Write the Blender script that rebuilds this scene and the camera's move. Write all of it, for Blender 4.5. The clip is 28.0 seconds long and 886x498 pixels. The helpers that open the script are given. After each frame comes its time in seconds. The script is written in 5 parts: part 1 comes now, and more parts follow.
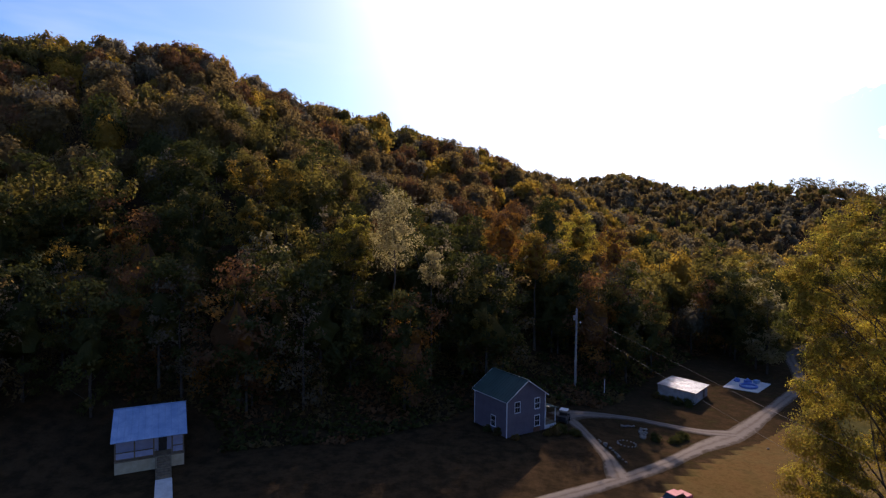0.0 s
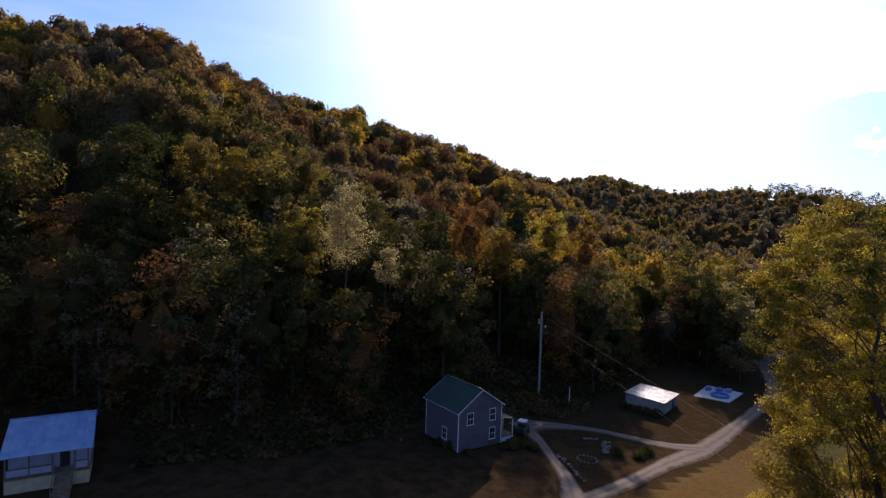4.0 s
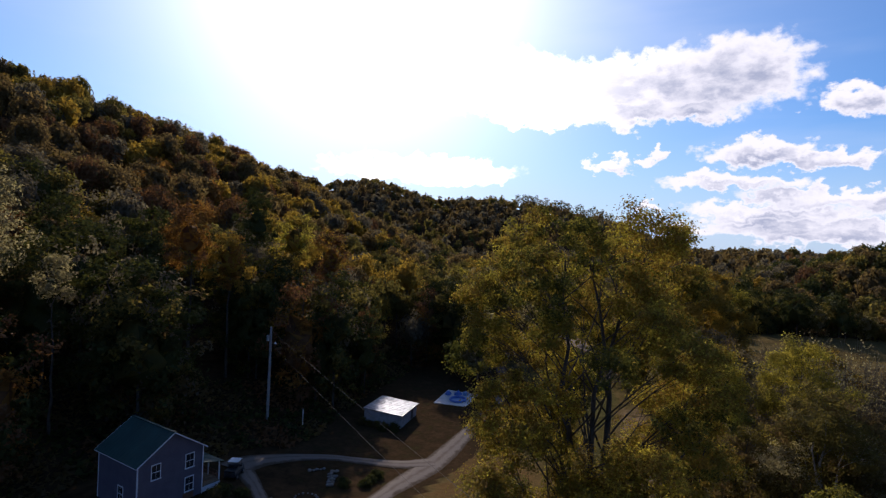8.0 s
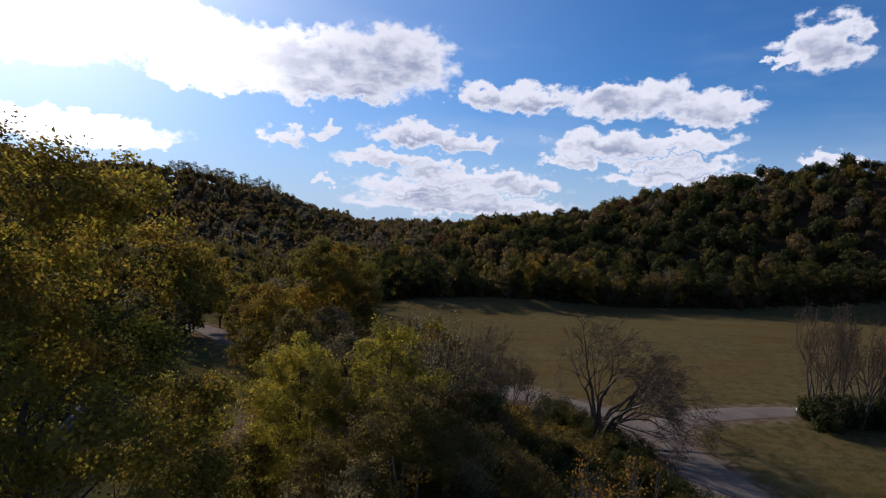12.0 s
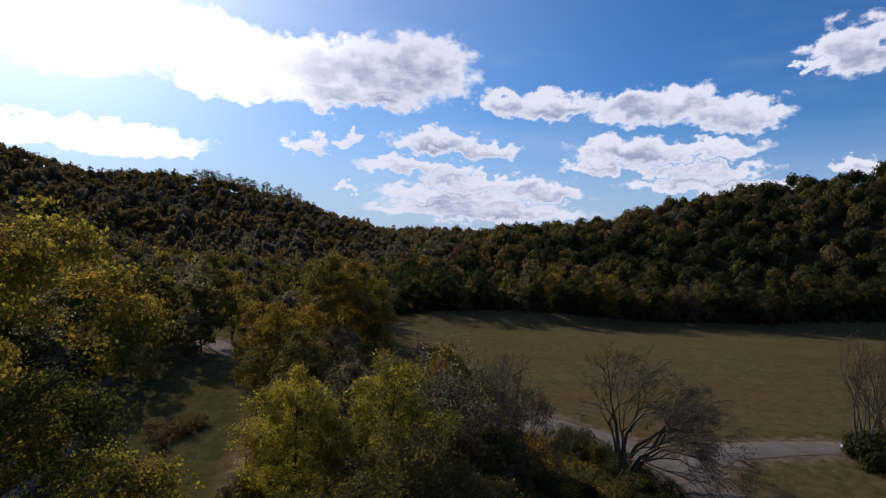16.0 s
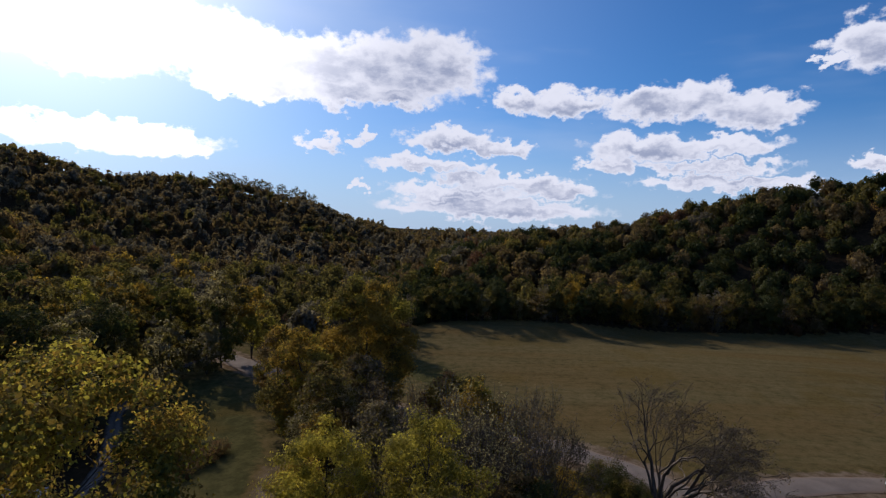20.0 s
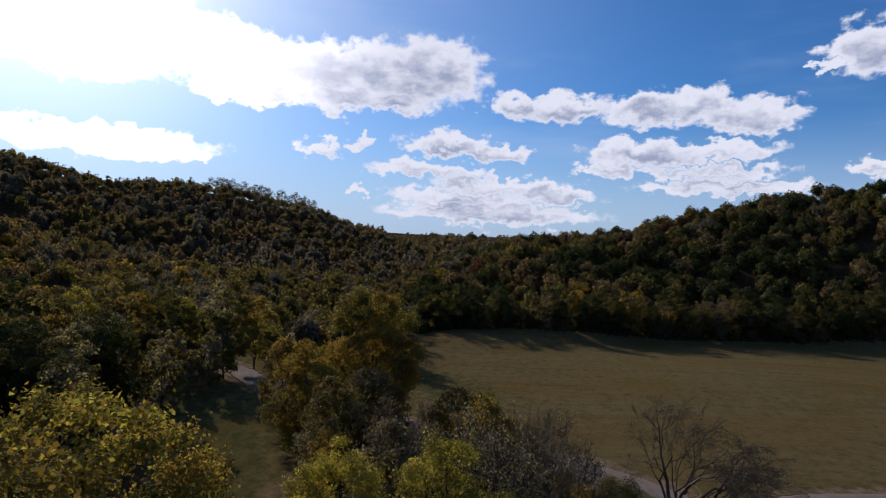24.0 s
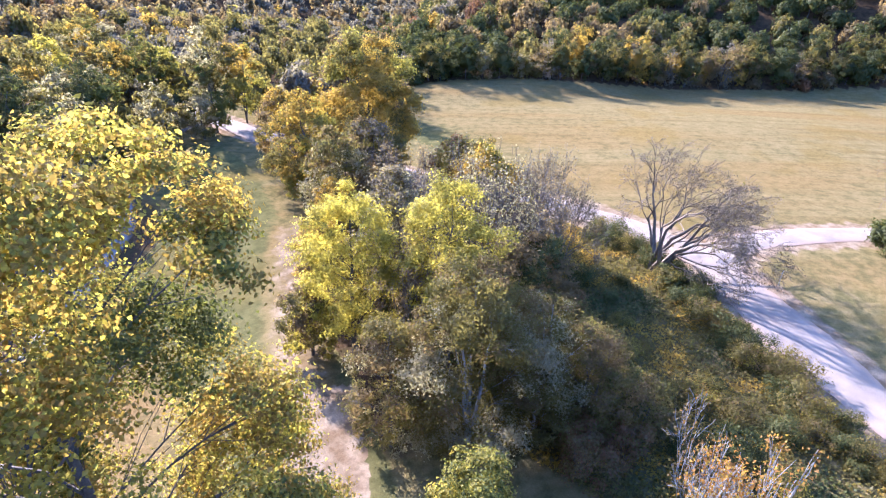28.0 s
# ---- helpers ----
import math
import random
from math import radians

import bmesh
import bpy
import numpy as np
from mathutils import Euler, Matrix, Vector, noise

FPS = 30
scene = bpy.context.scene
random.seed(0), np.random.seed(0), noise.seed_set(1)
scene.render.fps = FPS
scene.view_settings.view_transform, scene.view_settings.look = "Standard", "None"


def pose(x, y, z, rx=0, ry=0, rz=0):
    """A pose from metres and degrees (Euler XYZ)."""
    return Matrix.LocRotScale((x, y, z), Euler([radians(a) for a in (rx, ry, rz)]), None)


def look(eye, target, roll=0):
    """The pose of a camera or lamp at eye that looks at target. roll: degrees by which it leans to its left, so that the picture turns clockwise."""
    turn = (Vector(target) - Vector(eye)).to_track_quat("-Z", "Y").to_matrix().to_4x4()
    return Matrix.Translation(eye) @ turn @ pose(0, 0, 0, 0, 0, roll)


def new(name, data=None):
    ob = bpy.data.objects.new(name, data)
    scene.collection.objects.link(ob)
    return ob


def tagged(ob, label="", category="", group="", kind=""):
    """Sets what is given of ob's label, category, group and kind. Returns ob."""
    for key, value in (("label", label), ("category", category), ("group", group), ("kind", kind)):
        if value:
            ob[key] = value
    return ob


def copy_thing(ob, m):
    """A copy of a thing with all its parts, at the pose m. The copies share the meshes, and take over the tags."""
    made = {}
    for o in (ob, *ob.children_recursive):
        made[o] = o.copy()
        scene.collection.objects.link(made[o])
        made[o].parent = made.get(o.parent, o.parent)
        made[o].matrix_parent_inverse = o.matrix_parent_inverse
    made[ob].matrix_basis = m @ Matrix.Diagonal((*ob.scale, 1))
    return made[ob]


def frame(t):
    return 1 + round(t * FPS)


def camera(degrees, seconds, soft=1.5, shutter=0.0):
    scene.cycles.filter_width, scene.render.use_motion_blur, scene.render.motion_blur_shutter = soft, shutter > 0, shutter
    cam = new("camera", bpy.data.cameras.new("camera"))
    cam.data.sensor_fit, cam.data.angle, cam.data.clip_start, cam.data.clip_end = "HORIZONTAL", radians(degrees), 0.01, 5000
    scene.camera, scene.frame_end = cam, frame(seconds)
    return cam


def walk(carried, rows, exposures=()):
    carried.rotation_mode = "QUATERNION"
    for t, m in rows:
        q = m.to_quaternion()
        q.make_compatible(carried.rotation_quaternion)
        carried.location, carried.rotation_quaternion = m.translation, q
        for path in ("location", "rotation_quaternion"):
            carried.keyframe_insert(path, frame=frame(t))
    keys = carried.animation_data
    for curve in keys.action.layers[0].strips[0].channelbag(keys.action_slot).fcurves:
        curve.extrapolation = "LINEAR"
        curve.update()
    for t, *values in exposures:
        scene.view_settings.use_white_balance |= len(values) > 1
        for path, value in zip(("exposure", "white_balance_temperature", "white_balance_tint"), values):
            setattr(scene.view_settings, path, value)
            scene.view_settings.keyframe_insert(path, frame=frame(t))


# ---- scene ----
cam = camera(78.1, 28.0, soft=1.25)
PATH = [
    (0, (0.317, -0.847, 30.863), (0.239, 1.150, 30.786), 0.6),
    (0.5, (0.560, 0.073, 30.858), (0.487, 2.071, 30.800), 0.8),
    (1, (1.035, 1.007, 30.879), (0.971, 3.006, 30.837), 1.1),
    (1.5, (1.578, 1.819, 30.963), (1.523, 3.818, 30.912), 1.3),
    (2, (2.285, 2.711, 31.001), (2.240, 4.709, 30.938), 1.6),
    (2.5, (3.184, 3.708, 30.900), (3.150, 5.706, 30.835), 2.0),
    (3, (3.888, 4.692, 30.737), (3.866, 6.691, 30.676), 2.2),
    (3.5, (4.390, 5.425, 30.636), (4.376, 7.424, 30.565), 1.9),
    (5.5, (6.406, 7.922, 30.119), (6.367, 9.919, 30.026), 1.1),
    (6, (7.593, 8.696, 30.172), (7.541, 10.693, 30.077), 1.3),
    (6.5, (8.856, 9.845, 30.257), (8.858, 11.843, 30.165), 1.7),
    (7, (10.311, 11.211, 30.446), (10.535, 13.197, 30.369), 2.1),
    (7.5, (12.123, 12.931, 30.293), (12.618, 14.868, 30.244), 2.2),
    (8, (13.856, 14.441, 31.244), (14.618, 16.290, 31.201), 2.9),
    (8.5, (16.199, 16.267, 31.202), (17.179, 18.010, 31.170), 3.0),
    (9, (18.625, 18.015, 31.447), (19.784, 19.644, 31.406), 2.9),
    (9.5, (21.377, 19.806, 31.447), (22.692, 21.312, 31.393), 3.1),
    (10, (24.374, 21.165, 31.428), (25.843, 22.522, 31.376), 3.1),
    (10.5, (27.390, 22.026, 31.474), (28.985, 23.232, 31.421), 2.9),
    (11, (29.906, 22.301, 31.599), (31.547, 23.442, 31.522), 2.6),
    (11.5, (32.329, 22.141, 31.682), (34.001, 23.236, 31.596), 2.7),
    (12, (34.579, 21.829, 31.538), (36.223, 22.965, 31.446), 2.4),
    (12.5, (36.421, 21.894, 31.144), (38.037, 23.069, 31.048), 2.0),
    (14.5, (38.989, 22.836, 31.385), (40.590, 24.033, 31.312), 2.3),
    (15, (39.103, 23.063, 32.014), (40.704, 24.259, 31.941), 2.4),
    (15.5, (39.230, 23.413, 32.659), (40.830, 24.611, 32.589), 2.5),
    (16, (39.263, 23.737, 33.404), (40.862, 24.937, 33.334), 2.5),
    (16.5, (39.288, 24.128, 34.237), (40.884, 25.331, 34.171), 2.6),
    (17, (39.313, 24.648, 35.073), (40.908, 25.853, 35.010), 2.6),
    (17.5, (39.248, 25.049, 35.894), (40.842, 26.255, 35.830), 2.6),
    (18, (39.239, 25.439, 36.711), (40.830, 26.649, 36.647), 2.6),
    (18.5, (39.272, 25.859, 37.385), (40.863, 27.069, 37.318), 2.6),
    (19, (39.317, 26.158, 38.077), (40.902, 27.376, 38.007), 2.6),
    (19.5, (39.525, 26.525, 38.053), (41.102, 27.753, 37.978), 2.5),
    (20, (39.749, 26.920, 37.809), (41.319, 28.157, 37.730), 2.4),
    (20.5, (39.691, 27.015, 37.700), (41.254, 28.260, 37.616), 2.4),
    (21, (39.885, 27.348, 37.370), (41.443, 28.599, 37.283), 2.4),
    (21.5, (39.983, 27.609, 38.038), (41.546, 28.854, 37.950), 2.4),
    (23.5, (39.771, 28.923, 39.546), (41.348, 30.152, 39.486), 2.5),
    (24, (39.782, 29.054, 38.850), (41.355, 30.288, 38.789), 2.4),
    (24.5, (39.664, 29.190, 38.384), (41.236, 30.425, 38.312), 2.2),
    (25, (39.640, 29.570, 37.856), (41.185, 30.762, 37.418), 2.1),
    (25.5, (39.702, 29.850, 37.612), (41.189, 30.987, 36.909), 2.0),
    (26, (39.723, 29.956, 37.424), (41.163, 31.049, 36.569), 2.1),
    (26.5, (39.769, 30.063, 37.239), (41.188, 31.136, 36.326), 2.0),
    (27, (39.882, 30.164, 37.140), (41.305, 31.233, 36.227), 2.0),
    (27.5, (40.003, 30.322, 37.128), (41.434, 31.382, 36.217), 2.1),
    (28, (40.093, 30.462, 37.275), (41.530, 31.520, 36.371), 2.1),
]
EXPOSURES = [(0.0, 0.55, 6850, 28), (6.8, 0.52, 6850, 28), (8.7, -0.3, 5950, 17), (24.7, -0.38, 5900, 17), (25.0, -0.02, 5950, 25), (25.3, 1.05, 5850, 26), (25.6, 2.15, 5600, 24), (26.0, 2.78, 5400, 28), (26.6, 3.08, 5230, 28), (28.0, 3.1, 5150, 28)]
walk(cam, [(t, look(eye, target, roll)) for t, eye, target, roll in PATH], EXPOSURES)

# ---- sky and sun ----
SUN_AZ, SUN_EL = 13.0, 26.5
sun_way = Vector((math.sin(radians(SUN_AZ)) * math.cos(radians(SUN_EL)), math.cos(radians(SUN_AZ)) * math.cos(radians(SUN_EL)), math.sin(radians(SUN_EL))))
sun = new("sun", bpy.data.lights.new("sun", "SUN"))
sun.data.energy, sun.data.angle, sun.data.color = 4.0, radians(0.7), (1.0, 0.90, 0.75)
sun.matrix_world = look((0, 0, 200), Vector((0, 0, 200)) - sun_way)

world = bpy.data.worlds.new("sky")
scene.world = world
world.use_nodes = True
wt = world.node_tree
wt.nodes.clear()


class Net:
    """Small helper to write node trees as formulas."""

    def __init__(self, tree):
        self.t = tree

    def put(self, sock, v):
        if isinstance(v, bpy.types.NodeSocket):
            self.t.links.new(v, sock)
        elif v is not None:
            sock.default_value = v

    def node(self, kind, *values, **props):
        n = self.t.nodes.new(kind)
        for k, v in props.items():
            setattr(n, k, v)
        for k, v in enumerate(values):
            self.put(n.inputs[k], v)
        return n

    def math(self, op, a, b=None, c=None, clamp=False):
        return self.node("ShaderNodeMath", a, b, c, operation=op, use_clamp=clamp).outputs[0]

    def vec(self, op, a, b=None):
        n = self.node("ShaderNodeVectorMath", a, b, operation=op)
        return n.outputs["Value"] if op in ("LENGTH", "DOT_PRODUCT", "DISTANCE") else n.outputs[0]

    def noise(self, vector, scale, detail=4.0, rough=0.55):
        n = self.node("ShaderNodeTexNoise", noise_dimensions="3D")
        self.put(n.inputs["Vector"], vector)
        self.put(n.inputs["Scale"], scale)
        self.put(n.inputs["Detail"], detail)
        self.put(n.inputs["Roughness"], rough)
        return n.outputs["Fac"], n.outputs["Color"]

    def step(self, v, a, b, to0=0.0, to1=1.0):
        n = self.node("ShaderNodeMapRange", interpolation_type="SMOOTHSTEP")
        for k, x in zip(("Value", "From Min", "From Max", "To Min", "To Max"), (v, a, b, to0, to1)):
            self.put(n.inputs[k], x)
        return n.outputs[0]

    def mix(self, f, a, b, blend="MIX"):
        n = self.node("ShaderNodeMix", data_type="RGBA", blend_type=blend)
        for k, x in ((0, f), (6, a), (7, b)):
            self.put(n.inputs[k], (*x, 1) if isinstance(x, tuple) and len(x) == 3 else x)
        return n.outputs[2]


w = Net(wt)
way = wt.nodes.new("ShaderNodeTexCoord").outputs["Generated"]
sky = w.node("ShaderNodeTexSky", sky_type="NISHITA", sun_disc=False, sun_elevation=radians(SUN_EL), sun_rotation=radians(SUN_AZ), air_density=1.0, dust_density=0.6, ozone_density=2.2)
split = w.node("ShaderNodeSeparateXYZ", way)
azim = w.math("MULTIPLY", w.math("ARCTAN2", split.outputs[0], split.outputs[1]), 57.2958)
elev = w.math("MULTIPLY", w.math("ARCSINE", split.outputs[2]), 57.2958)
place = w.node("ShaderNodeCombineXYZ", azim, elev, 0.0).outputs[0]
# clouds: azimuth, elevation, half width, half height in degrees
CLOUDS = [(49.2, 16.0, 6.1, 3.1), (43.7, 16.0, 3.4, 2.6), (39.2, 15.6, 5.0, 2.6), (33.3, 15.6, 6.2, 2.3), (27.2, 16.2, 7.1, 2.8), (18.1, 15.7, 6.7, 3.3), (32.3, 12.9, 5.7, 1.4), (41.0, 13.0, 3.9, 1.4),
          (46.1, 13.1, 3.5, 1.2), (19.5, 6.8, 9.5, 1.4), (25.6, 6.6, 3.7, 0.9), (38.9, 8.1, 2.4, 0.9), (43.1, 8.8, 1.2, 0.7), (51.6, 9.0, 4.8, 1.1), (56.9, 8.4, 3.6, 0.8), (49.7, 6.5, 5.9, 0.8),
          (42.8, 3.9, 1.1, 0.5), (57.1, 5.2, 6.4, 0.8), (63.2, 4.3, 4.3, 0.9), (53.0, 3.7, 7.1, 0.9), (56.7, 2.2, 11.0, 1.1), (58.7, 13.2, 2.9, 1.3), (63.9, 12.9, 3.7, 1.4), (71.3, 12.8, 4.0, 1.5),
          (76.2, 12.7, 3.1, 1.7), (80.8, 11.6, 4.1, 1.6), (71.0, 8.5, 5.0, 1.3), (67.9, 6.9, 3.0, 0.7), (77.9, 8.5, 5.1, 0.9), (77.3, 6.7, 6.1, 0.7), (78.8, 5.3, 7.1, 0.7), (89.2, 16.4, 2.8, 2.1),
          (86.2, 14.9, 1.1, 0.6), (90.2, 6.8, 2.6, 0.8), (110, 10, 12, 3), (140, 16, 14, 4), (-60, 20, 12, 3), (-120, 14, 16, 4)]
_, wob = w.noise(w.vec("MULTIPLY", place, (0.75, 1.0, 1.0)), 0.7, 7.0, 0.56)
wob = w.vec("MULTIPLY", w.vec("SUBTRACT", wob, (0.5, 0.5, 0.5)), (7.5, 4.2, 0.0))
spot = w.vec("ADD", place, wob)


def cloud_field(at):
    """Nearness to the clouds: below one inside them."""
    best = None
    for ca, ce, cw, ch in CLOUDS:
        d = w.vec("LENGTH", w.vec("MULTIPLY", w.vec("SUBTRACT", at, (ca, ce, 0.0)), (1 / cw, 1 / ch, 0.0)))
        best = d if best is None else w.math("SMOOTH_MIN", best, d, 0.2)
    return best


near = cloud_field(spot)
toward = cloud_field(w.vec("ADD", spot, (-1.0, 0.9, 0.0)))
cover = w.step(near, 1.22, 0.84)
low = w.noise(w.vec("MULTIPLY", place, (0.5, 1.0, 1.0)), 0.55, 8.0, 0.6)[0]
grey = w.math("MULTIPLY", w.step(toward, 1.3, 0.35), w.math("MULTIPLY", w.step(near, 1.05, 0.40), w.step(low, 0.22, 0.62)))
off_sun = w.math("MULTIPLY", w.math("ARCCOSINE", w.vec("DOT_PRODUCT", way, tuple(sun_way))), 57.2958)
glow = w.step(off_sun, 34.0, 10.0)
cloud = w.mix(grey, (1.02, 1.02, 1.04), (0.42, 0.47, 0.60))
cloud = w.mix(glow, cloud, (2.6, 2.5, 2.3))
wisps = w.noise(w.vec("MULTIPLY", place, (0.035, 0.16, 1.0)), 1.0, 4.0)[0]
veil = w.math("MULTIPLY", w.step(wisps, 0.46, 0.75), 0.22)
blue = w.mix(1.0, sky.outputs[0], (0.043, 0.083, 0.122), "MULTIPLY")
blue = w.mix(veil, blue, (0.72, 0.82, 0.95))
blue = w.mix(w.math("MULTIPLY", w.step(elev, 13.0, 0.0), 0.72), blue, (0.60, 0.73, 0.90))
blue = w.mix(w.step(off_sun, 60.0, 14.0, 0.0, 0.40), blue, (0.62, 0.76, 1.0))
halo = w.math("POWER", w.step(off_sun, 46.0, 0.0), 3.0)
blue = w.mix(halo, blue, (1.9, 1.9, 1.85))
full = w.mix(cover, blue, cloud)
# the bright veil of thin cloud round the sun
full = w.mix(w.math("POWER", w.step(off_sun, 17.0, 0.0), 2.0), full, (9.0, 8.3, 7.2))
w.node("ShaderNodeOutputWorld", w.node("ShaderNodeBackground", full, 1.0).outputs[0])

# ---- materials ----


def material(name, build):
    m = bpy.data.materials.new(name)
    m.use_nodes = True
    m.node_tree.nodes.clear()
    n = Net(m.node_tree)
    n.node("ShaderNodeOutputMaterial", build(n))
    return m


def where(n):
    return n.t.nodes.new("ShaderNodeNewGeometry").outputs["Position"]


def local(n):
    return n.t.nodes.new("ShaderNodeTexCoord").outputs["Object"]


def island(n):
    return n.t.nodes.new("ShaderNodeNewGeometry").outputs["Random Per Island"]


def each(n):
    return n.t.nodes.new("ShaderNodeObjectInfo").outputs["Random"]


def surface(n, colour, rough=0.8, metal=0.0, bump=None, depth=0.02, spec=0.4):
    b = n.node("ShaderNodeBsdfPrincipled")
    n.put(b.inputs["Base Color"], colour)
    n.put(b.inputs["Roughness"], rough)
    n.put(b.inputs["Metallic"], metal)
    n.put(b.inputs["Specular IOR Level"], spec)
    if bump is not None:
        k = n.node("ShaderNodeBump")
        n.put(k.inputs["Height"], bump)
        k.inputs["Strength"].default_value, k.inputs["Distance"].default_value = 0.6, depth
        n.put(b.inputs["Normal"], k.outputs[0])
    return b.outputs[0]


def grained(name, a, b, scale=3.0, rough=0.85, metal=0.0, depth=0.02, fine=9.0, spec=0.4):
    """A surface between two colours, with stains at one scale and grain at a finer one."""

    def build(n):
        p = local(n)
        s, g = n.noise(p, scale, 5.0)[0], n.noise(p, scale * fine, 3.0)[0]
        f = n.step(n.math("ADD", n.math("MULTIPLY", s, 0.65), n.math("MULTIPLY", g, 0.35)), 0.32, 0.68)
        return surface(n, n.mix(f, a, b), rough, metal, g, depth, spec)

    return material(name, build)


def foliage(name, a, b, c, glow=0.5):
    """Leaves that vary leaf by leaf and clump by clump, and let the light through."""

    def build(n):
        p = where(n)
        clump = n.noise(p, 0.22, 2.0)[0]
        spray = n.noise(p, 1.5, 4.0, 0.7)[0]
        f = n.math("ADD", n.math("MULTIPLY", island(n), 0.25), n.math("ADD", n.math("MULTIPLY", clump, 0.5), n.math("MULTIPLY", spray, 0.32)))
        rough = n.node("ShaderNodeBump")
        n.put(rough.inputs["Height"], spray)
        rough.inputs["Strength"].default_value, rough.inputs["Distance"].default_value = 0.8, 0.5
        col = n.mix(n.step(f, 0.25, 0.65), a, b)
        col = n.mix(n.step(n.math("ADD", n.math("MULTIPLY", island(n), 0.7), n.math("MULTIPLY", n.math("SUBTRACT", clump, 0.5), 1.6)), 0.60, 0.85), col, c)
        d = n.node("ShaderNodeBsdfDiffuse", col, 0.0, rough.outputs[0])
        t = n.node("ShaderNodeBsdfTranslucent", n.mix(0.35, col, n.mix(1.0, col, (1.6, 1.5, 0.7), "MULTIPLY")))
        g = n.node("ShaderNodeBsdfGlossy", (1, 1, 1, 1), 0.6)
        s = n.node("ShaderNodeMixShader", glow, d.outputs[0], t.outputs[0])
        return n.node("ShaderNodeMixShader", 0.006, s.outputs[0], g.outputs[0]).outputs[0]

    return material(name, build)


LEAF = {
    "green": foliage("leaf_green", (0.035, 0.040, 0.012), (0.059, 0.063, 0.016), (0.105, 0.086, 0.022), 0.36),
    "olive": foliage("leaf_olive", (0.084, 0.073, 0.020), (0.140, 0.115, 0.030), (0.190, 0.136, 0.036), 0.64),
    "yellow": foliage("leaf_yellow", (0.240, 0.205, 0.031), (0.380, 0.315, 0.047), (0.175, 0.158, 0.026), 0.64),
    "lime": foliage("leaf_lime", (0.130, 0.122, 0.023), (0.235, 0.200, 0.034), (0.310, 0.235, 0.040), 0.58),
    "leafgreen": foliage("leaf_mid_green", (0.050, 0.058, 0.014), (0.096, 0.098, 0.020), (0.165, 0.140, 0.028), 0.50),
    "gold": foliage("leaf_gold", (0.205, 0.138, 0.026), (0.310, 0.200, 0.032), (0.135, 0.106, 0.023), 0.62),
    "orange": foliage("leaf_orange", (0.175, 0.085, 0.022), (0.26, 0.125, 0.026), (0.13, 0.09, 0.028), 0.48),
    "rust": foliage("leaf_rust", (0.105, 0.055, 0.026), (0.16, 0.078, 0.034), (0.12, 0.082, 0.033), 0.4),
    "brown": foliage("leaf_brown", (0.105, 0.074, 0.034), (0.158, 0.110, 0.046), (0.155, 0.112, 0.042), 0.62),
    "pale": foliage("leaf_pale", (0.165, 0.146, 0.080), (0.26, 0.222, 0.125), (0.13, 0.115, 0.045), 0.66),
    "grey": foliage("leaf_grey", (0.092, 0.078, 0.056), (0.145, 0.122, 0.085), (0.135, 0.105, 0.05), 0.56),
    "cotton": foliage("leaf_cottonwood", (0.125, 0.090, 0.021), (0.25, 0.170, 0.032), (0.36, 0.213, 0.037), 0.56),
}
BARK = grained("bark", (0.035, 0.028, 0.022), (0.085, 0.07, 0.056), 2.0, 0.9, 0.0, 0.04)
BARK_MID = grained("bark_mid", (0.075, 0.062, 0.05), (0.15, 0.13, 0.11), 2.0, 0.9, 0.0, 0.03)
BARK_TWIG = grained("bark_twig", (0.075, 0.054, 0.036), (0.135, 0.10, 0.068), 2.0, 0.9, 0.0, 0.03)
BARK_PALE = grained("bark_pale", (0.13, 0.12, 0.10), (0.27, 0.25, 0.22), 2.0, 0.9, 0.0, 0.03)


